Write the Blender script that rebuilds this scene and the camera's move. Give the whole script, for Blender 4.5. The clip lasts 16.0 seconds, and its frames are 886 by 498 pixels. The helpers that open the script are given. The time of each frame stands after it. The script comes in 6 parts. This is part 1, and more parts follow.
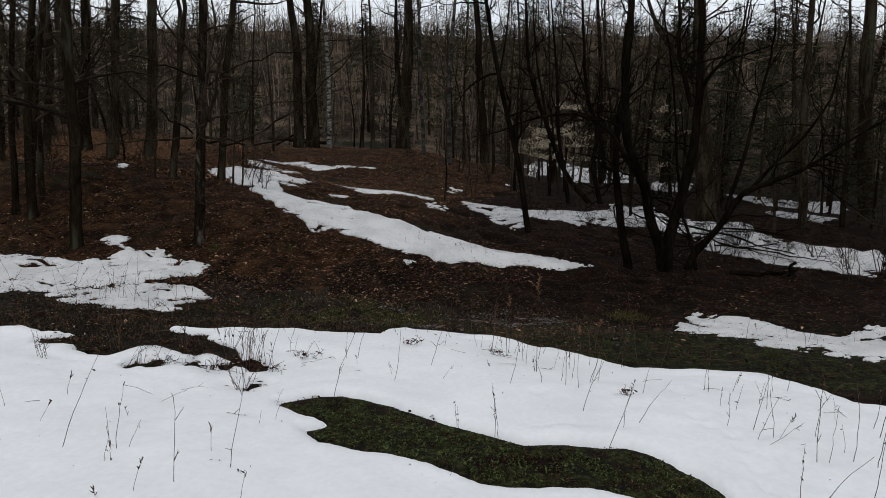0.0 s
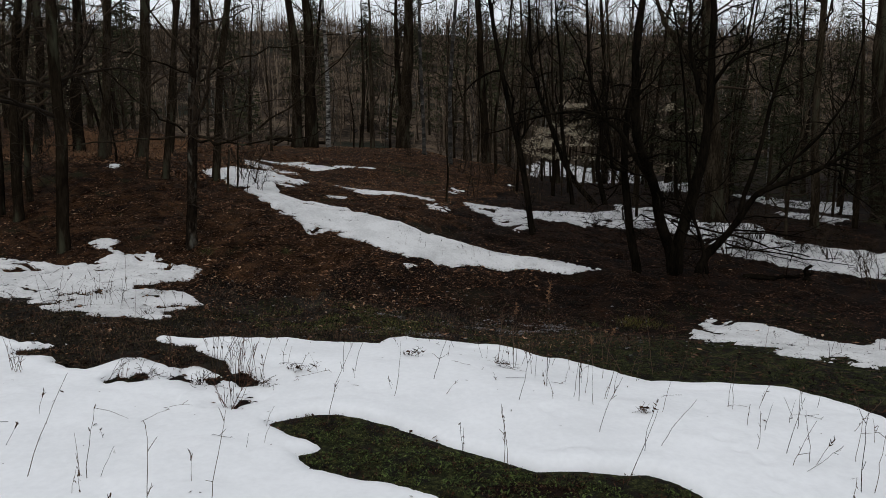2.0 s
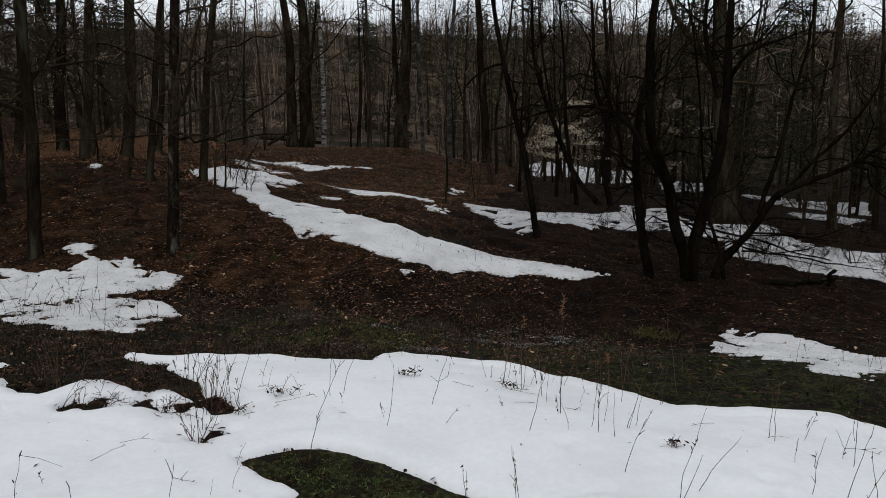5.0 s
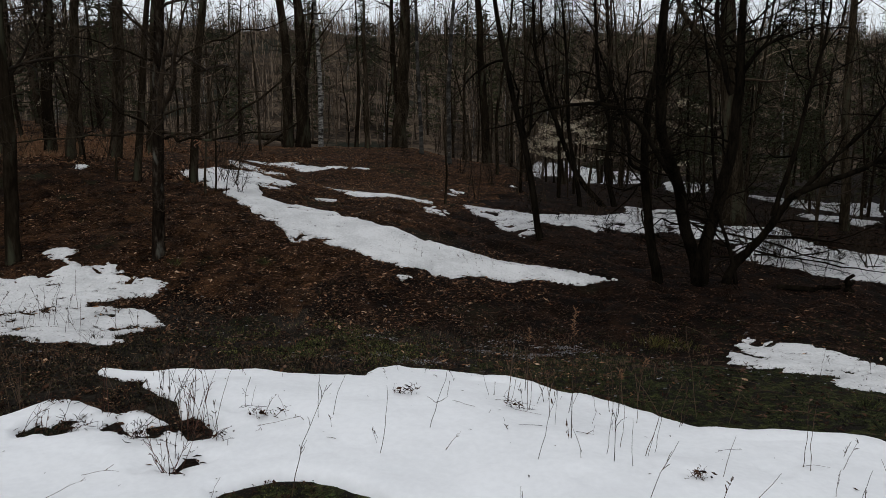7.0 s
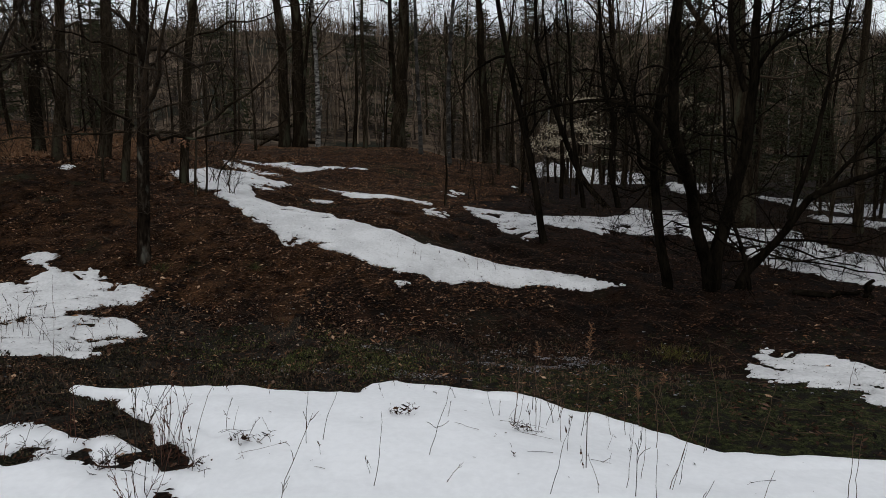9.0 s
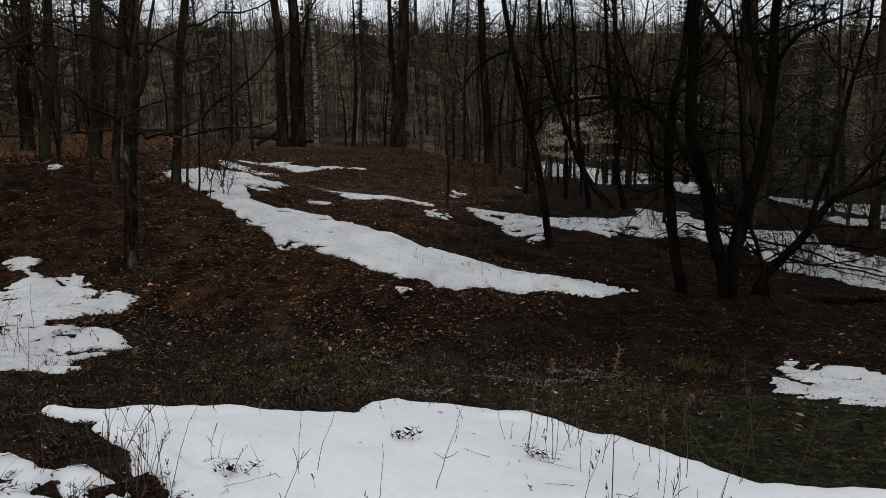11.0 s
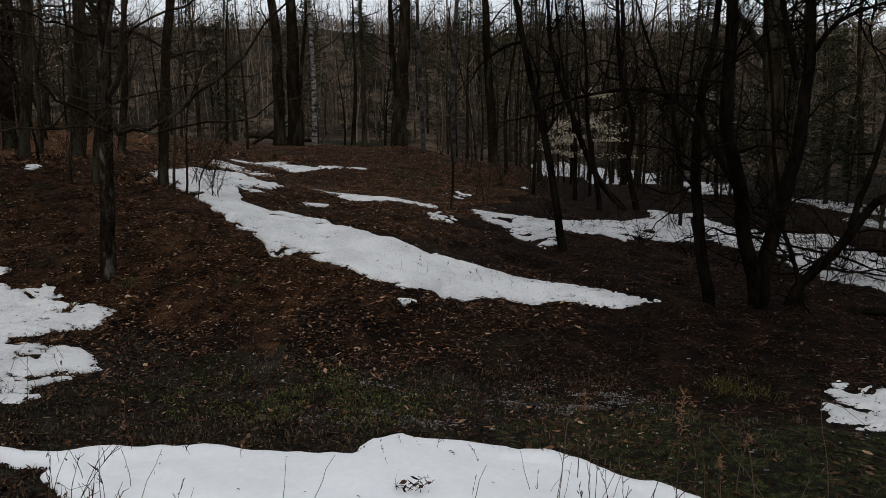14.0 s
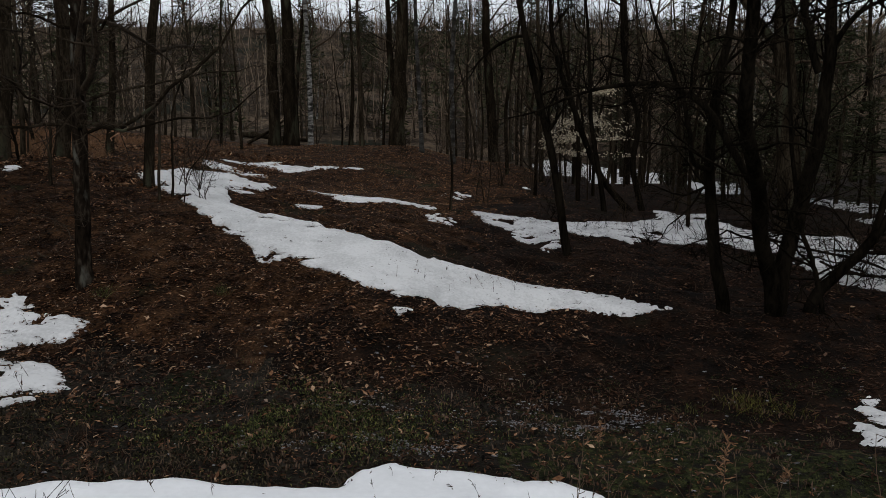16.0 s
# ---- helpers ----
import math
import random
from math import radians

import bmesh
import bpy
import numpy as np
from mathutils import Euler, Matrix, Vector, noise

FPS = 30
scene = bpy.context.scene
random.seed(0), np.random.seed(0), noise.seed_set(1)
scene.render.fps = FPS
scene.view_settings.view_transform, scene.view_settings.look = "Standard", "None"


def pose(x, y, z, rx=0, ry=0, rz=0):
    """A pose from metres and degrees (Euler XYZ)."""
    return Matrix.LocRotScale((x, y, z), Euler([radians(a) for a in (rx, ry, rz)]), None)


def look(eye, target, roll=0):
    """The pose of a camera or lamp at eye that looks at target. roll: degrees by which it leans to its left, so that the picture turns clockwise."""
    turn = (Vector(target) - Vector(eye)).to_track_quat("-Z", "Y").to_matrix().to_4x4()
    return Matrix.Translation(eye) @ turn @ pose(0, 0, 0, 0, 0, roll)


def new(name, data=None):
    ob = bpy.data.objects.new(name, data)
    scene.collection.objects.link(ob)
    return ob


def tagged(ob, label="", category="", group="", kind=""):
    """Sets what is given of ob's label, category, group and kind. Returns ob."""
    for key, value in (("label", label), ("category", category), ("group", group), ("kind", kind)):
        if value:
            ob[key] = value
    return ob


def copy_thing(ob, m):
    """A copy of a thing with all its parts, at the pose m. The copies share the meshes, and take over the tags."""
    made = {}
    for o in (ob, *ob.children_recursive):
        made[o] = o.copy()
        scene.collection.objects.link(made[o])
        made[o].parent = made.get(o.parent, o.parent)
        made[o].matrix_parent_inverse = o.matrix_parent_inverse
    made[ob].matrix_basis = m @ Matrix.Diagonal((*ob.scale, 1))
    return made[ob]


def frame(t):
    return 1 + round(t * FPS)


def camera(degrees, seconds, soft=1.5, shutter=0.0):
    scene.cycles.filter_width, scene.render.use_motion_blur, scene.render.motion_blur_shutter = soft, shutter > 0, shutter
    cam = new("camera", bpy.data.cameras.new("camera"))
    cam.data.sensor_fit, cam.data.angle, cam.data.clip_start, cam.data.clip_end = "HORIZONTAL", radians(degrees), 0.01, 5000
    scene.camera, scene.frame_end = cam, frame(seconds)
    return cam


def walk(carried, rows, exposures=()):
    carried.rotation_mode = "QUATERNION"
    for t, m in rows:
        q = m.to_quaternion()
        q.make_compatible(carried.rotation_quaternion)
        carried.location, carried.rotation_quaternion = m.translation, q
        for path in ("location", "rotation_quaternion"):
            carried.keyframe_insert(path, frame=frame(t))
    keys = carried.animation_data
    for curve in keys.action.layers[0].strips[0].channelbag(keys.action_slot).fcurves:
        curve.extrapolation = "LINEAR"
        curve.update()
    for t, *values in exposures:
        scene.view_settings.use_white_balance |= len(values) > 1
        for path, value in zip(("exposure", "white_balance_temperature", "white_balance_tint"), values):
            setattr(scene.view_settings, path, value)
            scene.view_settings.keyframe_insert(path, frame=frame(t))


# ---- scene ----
cam = camera(70.0, 16.0, soft=0.75)
# seconds, x, y, z, yaw, pitch, roll
ROWS = [
    (0, 0.000, 0.000, 3.000, 0.00, -9.43, 0.00),
    (0.5, -0.017, 0.123, 2.994, 0.01, -9.42, -0.02),
    (1, -0.031, 0.254, 2.989, 0.03, -9.42, -0.04),
    (1.5, -0.037, 0.396, 2.983, 0.03, -9.41, -0.06),
    (2, -0.034, 0.546, 2.975, 0.03, -9.41, -0.08),
    (2.5, -0.031, 0.698, 2.967, 0.03, -9.40, -0.10),
    (3, -0.032, 0.846, 2.955, 0.03, -9.40, -0.13),
    (3.5, -0.034, 0.992, 2.941, 0.02, -9.39, -0.15),
    (4, -0.031, 1.139, 2.928, 0.01, -9.38, -0.16),
    (6.5, -0.028, 1.890, 2.893, -0.05, -9.32, -0.25),
    (7, -0.022, 2.044, 2.885, -0.06, -9.31, -0.26),
    (7.5, -0.021, 2.197, 2.879, -0.07, -9.30, -0.28),
    (8, -0.021, 2.346, 2.874, -0.08, -9.29, -0.29),
    (8.5, -0.021, 2.491, 2.869, -0.09, -9.29, -0.29),
    (9, -0.030, 2.635, 2.864, -0.10, -9.29, -0.29),
    (11.5, -0.122, 3.367, 2.846, -0.17, -9.33, -0.30),
    (12, -0.148, 3.522, 2.839, -0.17, -9.34, -0.30),
    (12.5, -0.172, 3.684, 2.832, -0.17, -9.35, -0.30),
    (13, -0.193, 3.849, 2.826, -0.17, -9.36, -0.30),
    (13.5, -0.203, 4.014, 2.823, -0.16, -9.36, -0.32),
    (14, -0.201, 4.175, 2.821, -0.15, -9.36, -0.34),
    (14.5, -0.192, 4.335, 2.817, -0.15, -9.37, -0.37),
    (15, -0.179, 4.493, 2.813, -0.15, -9.37, -0.42),
    (15.5, -0.173, 4.648, 2.808, -0.15, -9.37, -0.46),
    (16, -0.168, 4.800, 2.799, -0.14, -9.37, -0.51),
]


def turned(x, y, z, yaw, pitch, roll):
    eye = Vector((x, y, z))
    ahead = Vector((-math.sin(radians(yaw)) * math.cos(radians(pitch)), math.cos(radians(yaw)) * math.cos(radians(pitch)), math.sin(radians(pitch))))
    return look(eye, eye + ahead, roll)


walk(cam, [(t, turned(*row)) for t, *row in ROWS], ((0, 0.0), (4, 0.0), (8, -0.03), (13, -0.09), (16, -0.09)))

# ---- sky and light: late, heavily overcast ----
world = bpy.data.worlds.new("overcast_sky")
scene.world = world
world.use_nodes = True
wn, wl = world.node_tree.nodes, world.node_tree.links
wn.clear()
sky = wn.new("ShaderNodeTexSky")
sky.sky_type, sky.sun_disc, sky.sun_elevation, sky.sun_rotation = "NISHITA", False, radians(35), radians(200)
sky_back = wn.new("ShaderNodeBackground")
sky_back.inputs[1].default_value = 0.03
wl.new(sky.outputs[0], sky_back.inputs[0])
cloud_coord = wn.new("ShaderNodeTexCoord")
cloud_noise = wn.new("ShaderNodeTexNoise")
cloud_noise.inputs["Scale"].default_value = 2.2
cloud_ramp = wn.new("ShaderNodeValToRGB")
cloud_ramp.color_ramp.elements[0].color = (0.80, 0.81, 0.82, 1)
cloud_ramp.color_ramp.elements[1].color = (0.95, 0.955, 0.96, 1)
cloud_back = wn.new("ShaderNodeBackground")
cloud_back.inputs[1].default_value = 0.80
wl.new(cloud_coord.outputs["Generated"], cloud_noise.inputs["Vector"])
wl.new(cloud_noise.outputs[0], cloud_ramp.inputs[0])
wl.new(cloud_ramp.outputs[0], cloud_back.inputs[0])
sky_add = wn.new("ShaderNodeAddShader")
world_out = wn.new("ShaderNodeOutputWorld")
wl.new(sky_back.outputs[0], sky_add.inputs[0])
wl.new(cloud_back.outputs[0], sky_add.inputs[1])
wl.new(sky_add.outputs[0], world_out.inputs[0])
sun = new("sun", bpy.data.lights.new("sun", "SUN"))
sun.data.energy, sun.data.angle, sun.data.color = 0.35, radians(40), (1.0, 0.96, 0.9)
sun.matrix_world = look((0, 0, 40), (8, 20, 0))

# ---- lie of the land ----
PROFILE_X = (-6.0, -2.0, 2.0, 6.0)
PROFILE_Y = (-10, 2, 5, 8, 10, 12, 14, 16, 19, 23, 30, 40, 60, 90, 130, 200)
PROFILES = (
    (0.9, 0.4, 0.25, 0.25, 0.30, 0.29, 0.96, 1.6, 1.9, 2.0, 2.7, 2.8, 3.0, 11.0, 24.5, 31.0),
    (0.7, 0.3, 0.15, 0.06, 0.06, 0.05, 0.65, 1.2, 1.4, 1.5, 2.6, 2.6, 2.8, 10.5, 24.0, 31.0),
    (0.6, 0.25, 0.1, -0.03, -0.16, -0.38, -0.03, 0.4, 0.95, 1.15, 2.0, 1.7, 2.0, 10.0, 24.0, 31.0),
    (0.6, 0.25, 0.1, -0.1, -0.2, -0.3, -0.04, 0.18, 0.5, 0.62, 1.0, 0.6, 1.4, 9.5, 23.0, 31.0),
)


def hermite(x, knots, values):
    """Smooth curve through knots; values may carry further axes."""
    k, v = np.asarray(knots, float), np.asarray(values, float)
    m = np.gradient(v, k)
    x = np.clip(x, k[0], k[-1])
    i = np.clip(np.searchsorted(k, x) - 1, 0, len(k) - 2)
    h = k[i + 1] - k[i]
    u = (x - k[i]) / h
    return ((2 * u**3 - 3 * u**2 + 1) * v[i] + (u**3 - 2 * u**2 + u) * h * m[i]
            + (3 * u**2 - 2 * u**3) * v[i + 1] + (u**3 - u**2) * h * m[i + 1])


def vnoise(x, y, size, seed=0):
    """Smooth value noise in -1..1 with cells of the given size."""
    x, y = np.asarray(x, float) / size, np.asarray(y, float) / size
    xi, yi = np.floor(x), np.floor(y)
    fx, fy = x - xi, y - yi
    fx, fy = fx * fx * (3 - 2 * fx), fy * fy * (3 - 2 * fy)

    def h(a, b):
        s = np.sin(a * 127.1 + b * 311.7 + seed * 74.7) * 43758.5453
        return 2 * (s - np.floor(s)) - 1

    return ((h(xi, yi) * (1 - fx) + h(xi + 1, yi) * fx) * (1 - fy)
            + (h(xi, yi + 1) * (1 - fx) + h(xi + 1, yi + 1) * fx) * fy)


def land(x, y):
    """Height of the ground, without its small bumps."""
    x, y = np.asarray(x, float), np.asarray(y, float)
    p = [hermite(y, PROFILE_Y, v) for v in PROFILES]
    u = np.clip((x - PROFILE_X[0]) / 4.0, 0, 2.999)
    i = np.floor(u)
    f = u - i
    f = f * f * (3 - 2 * f)
    z = np.choose(i.astype(int), [p[0] * (1 - f) + p[1] * f, p[1] * (1 - f) + p[2] * f, p[2] * (1 - f) + p[3] * f])
    # the bank climbs to the side
    w = np.clip((y - 20) / 11, 0, 1)
    z = z + 0.11 * np.clip(-9 - x, 0, 16) * w * w * (3 - 2 * w) * np.clip((62 - y) / 22, 0, 1)
    # a knoll on the near brow of the bank
    a, b, c = np.clip((y - 14.5) / 4, 0, 1), np.clip((y - 23) / 8, 0, 1), np.clip((-5.8 - x) / 4, 0, 1)
    return z + 0.62 * a * a * (3 - 2 * a) * (1 - b * b * (3 - 2 * b)) * c * c * (3 - 2 * c)


def pits(x, y):
    """Hollows in the deep litter of the bank."""
    y = np.asarray(y, float)
    bank = np.clip((y - 12) / 1.5, 0, 1) * np.clip((26 - y) / 4, 0, 1)
    return 0.11 * bank * np.clip(vnoise(x, y, 0.55, 81) + 0.5 * vnoise(x, y, 0.23, 82) - 0.1, 0, 1)


def ground(x, y):
    far = np.clip((np.asarray(y, float) - 58) / 40, 0, 1)
    return (land(x, y) - pits(x, y) + 0.05 * vnoise(x, y, 1.7, 1) + 0.03 * vnoise(x, y, 0.6, 2) + 0.012 * vnoise(x, y, 0.22, 3)
            + far * (0.4 * vnoise(x, y, 9, 4) + 1.8 * vnoise(x, y, 31, 5) + 0.9 * vnoise(x, y, 13, 6)))

# ---- materials ----
def material(name, stops, scale=6.0, rough=0.85, bump=0.4, stretch=(1, 1, 1), fine=40.0, island=0.0, per_object=0.0,
             spots=None, spot_scale=3.0, spot_at=0.62, spec=0.06, dist=0.02):
    """Principled surface: a ramp over coarse and fine noise, spots of a second colour, relief, change from piece to piece."""
    m = bpy.data.materials.new(name)
    m.use_nodes = True
    n, l = m.node_tree.nodes, m.node_tree.links
    bsdf = n["Principled BSDF"]
    coord, mapping = n.new("ShaderNodeTexCoord"), n.new("ShaderNodeMapping")
    mapping.inputs["Scale"].default_value = stretch
    l.new(coord.outputs["Object"], mapping.inputs["Vector"])
    coarse, small, mixed = n.new("ShaderNodeTexNoise"), n.new("ShaderNodeTexNoise"), n.new("ShaderNodeMix")
    for node, s in ((coarse, scale), (small, fine)):
        node.inputs["Scale"].default_value, node.inputs["Detail"].default_value = s, 5
        l.new(mapping.outputs[0], node.inputs["Vector"])
    mixed.inputs[0].default_value = 0.45
    l.new(coarse.outputs[0], mixed.inputs[2])
    l.new(small.outputs[0], mixed.inputs[3])
    value = mixed.outputs[0]
    for amount, source, socket in ((island, "ShaderNodeNewGeometry", "Random Per Island"), (per_object, "ShaderNodeObjectInfo", "Random")):
        if amount:
            src, ma, add = n.new(source), n.new("ShaderNodeMath"), n.new("ShaderNodeMath")
            ma.operation, ma.inputs[1].default_value, ma.inputs[2].default_value = "MULTIPLY_ADD", amount, -amount / 2
            l.new(src.outputs[socket], ma.inputs[0])
            l.new(value, add.inputs[0])
            l.new(ma.outputs[0], add.inputs[1])
            value = add.outputs[0]
    ramp = n.new("ShaderNodeValToRGB")
    while len(ramp.color_ramp.elements) < len(stops):
        ramp.color_ramp.elements.new(0.5)
    squeeze = 0.9 if island else 0.5
    for e, (p, c) in zip(ramp.color_ramp.elements, stops):
        e.position, e.color = 0.5 + (p - 0.5) * squeeze, (*c, 1)
    l.new(value, ramp.inputs[0])
    colour = ramp.outputs[0]
    if spots:
        patch, cut, over = n.new("ShaderNodeTexNoise"), n.new("ShaderNodeMapRange"), n.new("ShaderNodeMix")
        patch.inputs["Scale"].default_value, patch.inputs["Detail"].default_value = spot_scale, 4
        l.new(mapping.outputs[0], patch.inputs["Vector"])
        cut.inputs[1].default_value, cut.inputs[2].default_value = spot_at, spot_at + 0.08
        l.new(patch.outputs[0], cut.inputs[0])
        over.data_type = "RGBA"
        l.new(cut.outputs[0], over.inputs[0])
        l.new(colour, over.inputs[6])
        over.inputs[7].default_value = (*spots, 1)
        colour = over.outputs[2]
    l.new(colour, bsdf.inputs["Base Color"])
    bsdf.inputs["Roughness"].default_value = rough
    bsdf.inputs["Specular IOR Level"].default_value = spec
    if bump:
        relief = n.new("ShaderNodeBump")
        relief.inputs["Strength"].default_value, relief.inputs["Distance"].default_value = bump, dist
        l.new(mixed.outputs[0], relief.inputs["Height"])
        l.new(relief.outputs[0], bsdf.inputs["Normal"])
    return m


SLUSH = material("grey_slush", [(0.3, (0.05, 0.05, 0.053)), (0.7, (0.22, 0.22, 0.235))], 3.0, 0.5, 0.3, fine=40, spec=0.3)
SNOW = material("snow", [(0.25, (0.71, 0.725, 0.745)), (0.7, (0.775, 0.79, 0.81))], 1.2, 0.7, 0.3, fine=16, dist=0.02, spec=0.2)
# dirt specks, and a greyer tone that holds the shade of the trees
OLD_SHADED_SNOW = material("old_shaded_snow", [(0.3, (0.475, 0.48, 0.485)), (0.65, (0.615, 0.62, 0.625))], 1.8, 0.7, 0.4, fine=24, dist=0.03,
                    spots=(0.42, 0.41, 0.40), spot_scale=7.0, spot_at=0.68, spec=0.2)
# dirtier and darker again, with the thicket's shade put into its colour
ROTTEN_SHADED_SNOW = material("rotten_shaded_snow", [(0.3, (0.36, 0.365, 0.375)), (0.65, (0.50, 0.505, 0.515))], 2.2, 0.65, 0.4, fine=26, dist=0.03,
                       spots=(0.26, 0.25, 0.24), spot_scale=8.0, spot_at=0.6, spec=0.25)
# wet dark leaves, with part of the thicket's shade put into the colour
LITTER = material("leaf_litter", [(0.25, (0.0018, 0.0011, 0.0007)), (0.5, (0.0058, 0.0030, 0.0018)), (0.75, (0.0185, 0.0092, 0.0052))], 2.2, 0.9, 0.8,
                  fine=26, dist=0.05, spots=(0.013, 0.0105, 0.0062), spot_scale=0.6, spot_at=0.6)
BROWN_LITTER = material("matted_brown_leaves", [(0.28, (0.0052, 0.0025, 0.0013)), (0.5, (0.0205, 0.0098, 0.0046)), (0.74, (0.062, 0.031, 0.0145))], 3.0, 0.9, 0.9,
                        fine=30, dist=0.05, spots=(0.016, 0.015, 0.0065), spot_scale=0.8, spot_at=0.6)
# the same litter made paler: the hillside's open light is put into the colour
LIT_HILL = material("lit_hill_litter", [(0.3, (0.0107, 0.0078, 0.00522)), (0.5, (0.03638, 0.026, 0.01755)), (0.7, (0.1017, 0.074, 0.0504))], 0.3, 0.95, 0.8, fine=2.2, dist=0.4,
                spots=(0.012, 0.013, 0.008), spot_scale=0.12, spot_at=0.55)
MUD = material("wet_grey_mud", [(0.25, (0.0036, 0.0028, 0.0020)), (0.5, (0.0105, 0.0084, 0.0060)), (0.75, (0.027, 0.0225, 0.0165))], 3.5, 0.8, 0.9, fine=30, dist=0.05,
               spots=(0.0085, 0.009, 0.0042), spot_scale=1.1, spot_at=0.55, spec=0.05)
TURF = material("wet_turf", [(0.25, (0.005, 0.0055, 0.0026)), (0.5, (0.017, 0.019, 0.0075)), (0.75, (0.055, 0.058, 0.020))], 16, 0.9, 1.0, fine=70, dist=0.05,
                spots=(0.010, 0.0085, 0.0065), spot_scale=6.0, spot_at=0.5)
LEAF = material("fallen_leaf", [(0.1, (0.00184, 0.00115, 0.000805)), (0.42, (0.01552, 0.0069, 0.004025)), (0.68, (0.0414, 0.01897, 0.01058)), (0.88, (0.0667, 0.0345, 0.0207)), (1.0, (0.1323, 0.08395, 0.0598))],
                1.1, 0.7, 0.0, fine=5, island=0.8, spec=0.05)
RUST_LEAF = material("rust_leaf", [(0.12, (0.0108, 0.004968, 0.002592)), (0.42, (0.0648, 0.02916, 0.0135)), (0.72, (0.1782, 0.0864, 0.0432)), (1.0, (0.4536, 0.3132, 0.2052))], 8, 0.7, 0.2, island=0.8)
TAN_LEAF = material("dry_tan_leaf", [(0.15, (0.040, 0.019, 0.0085)), (0.5, (0.135, 0.066, 0.030)), (0.85, (0.28, 0.16, 0.078))], 8, 0.75, 0.2, island=0.7)
DEAD_OAK = material("dead_oak_leaf", [(0.2, (0.14, 0.065, 0.035)), (0.8, (0.32, 0.17, 0.10))], 8, 0.7, 0.2, island=0.5)
PALE_LEAF = material("pale_beech_leaf", [(0.2, (0.34, 0.28, 0.19)), (0.8, (0.68, 0.60, 0.47))], 8, 0.7, 0.2, island=0.6)
GRASS = material("wet_grass", [(0.15, (0.009, 0.009, 0.005)), (0.4, (0.024, 0.030, 0.011)), (0.65, (0.06, 0.072, 0.022)), (0.95, (0.15, 0.14, 0.05))], 8, 0.7, 0.0, island=0.7)
CLOVER = material("wet_clover", [(0.15, (0.013, 0.017, 0.007)), (0.5, (0.045, 0.066, 0.020)), (0.8, (0.085, 0.115, 0.034)), (1.0, (0.14, 0.15, 0.055))], 8, 0.6, 0.0, island=0.7)
TUSSOCK = material("yellow_green_tussock", [(0.15, (0.03, 0.028, 0.008)), (0.6, (0.085, 0.082, 0.02)), (0.95, (0.17, 0.15, 0.045))], 8, 0.7, 0.0, island=0.6)
MOSS = material("dark_moss", [(0.1, (0.005, 0.0062, 0.0028)), (0.45, (0.013, 0.0172, 0.0065)), (0.75, (0.027, 0.034, 0.0125)), (1.0, (0.07, 0.07, 0.028))], 8, 0.7, 0.0, island=0.7)
PALE_SCRAP = material("weathered_leaf_scrap", [(0.15, (0.045, 0.028, 0.020)), (0.6, (0.10, 0.068, 0.050)), (1.0, (0.24, 0.18, 0.14))], 8, 0.75, 0.0, island=0.8)
DULL_GRASS = material("dull_dead_grass", [(0.1, (0.007, 0.0062, 0.0036)), (0.45, (0.022, 0.0185, 0.0105)), (0.75, (0.05, 0.041, 0.023)), (1.0, (0.12, 0.095, 0.058))], 8, 0.75, 0.0, island=0.7)
BARK = material("dark_bark", [(0.25, (0.007137, 0.00529, 0.003519)), (0.55, (0.01662, 0.01242, 0.00828)), (0.8, (0.0443, 0.0345, 0.02329))], 5, 0.92, 0.9,
                stretch=(1, 1, 0.22), fine=30, per_object=0.2, spots=(0.040, 0.040, 0.026), spot_scale=2.6, spot_at=0.58, dist=0.04, spec=0.0)
LICHEN_BARK = material("lichened_bark", [(0.25, (0.00428, 0.003, 0.00216)), (0.55, (0.01498, 0.011, 0.0081)), (0.8, (0.0535, 0.043, 0.0324))], 6, 0.92, 0.9,
                       stretch=(1, 1, 0.35), fine=26, spots=(0.08, 0.077, 0.064), spot_scale=5.0, spot_at=0.59, dist=0.04, spec=0.0)
BLACK_BARK = material("wet_black_bark", [(0.3, (0.00266, 0.0021, 0.00154)), (0.7, (0.0119, 0.00938, 0.00672))], 5, 0.9, 0.9, stretch=(1, 1, 0.22), fine=30, dist=0.04, spec=0.0)
BIRCH = material("birch_bark", [(0.2, (0.03, 0.028, 0.025)), (0.5, (0.14, 0.135, 0.125)), (0.8, (0.34, 0.33, 0.31))], 6, 0.8, 0.3,
                 stretch=(0.5, 0.5, 1.6), fine=22, spots=(0.02, 0.018, 0.016), spot_scale=3.5, spot_at=0.5)
GREY_BIRCH = material("grey_birch_bark", [(0.25, (0.018, 0.016, 0.014)), (0.6, (0.055, 0.052, 0.047)), (0.85, (0.22, 0.21, 0.2))], 4, 0.8, 0.3,
                 stretch=(0.6, 0.6, 1.2), fine=18, spots=(0.016, 0.014, 0.012), spot_scale=2.2, spot_at=0.48)
TWIG = material("twig_bark", [(0.25, (0.008667, 0.00621, 0.00401)), (0.75, (0.04333, 0.03037, 0.01944))], 5, 0.8, 0.0, per_object=0.25, spec=0.06)
# TWIG made paler for the far wood: haze of distance put into the colour
FAR_TWIG = material("hazed_far_twigs", [(0.05, (0.01648, 0.01188, 0.008118)), (0.5, (0.08121, 0.0605, 0.04257)), (0.95, (0.2472, 0.1914, 0.1406))], 1, 0.9, 0.0, per_object=0.3, island=0.7)
NEEDLE = material("hemlock_needles", [(0.2, (0.00972, 0.011, 0.00528)), (0.6, (0.02808, 0.031, 0.01496)), (0.9, (0.0594, 0.062, 0.02992))], 3, 0.8, 0.0, island=0.5, per_object=0.2)
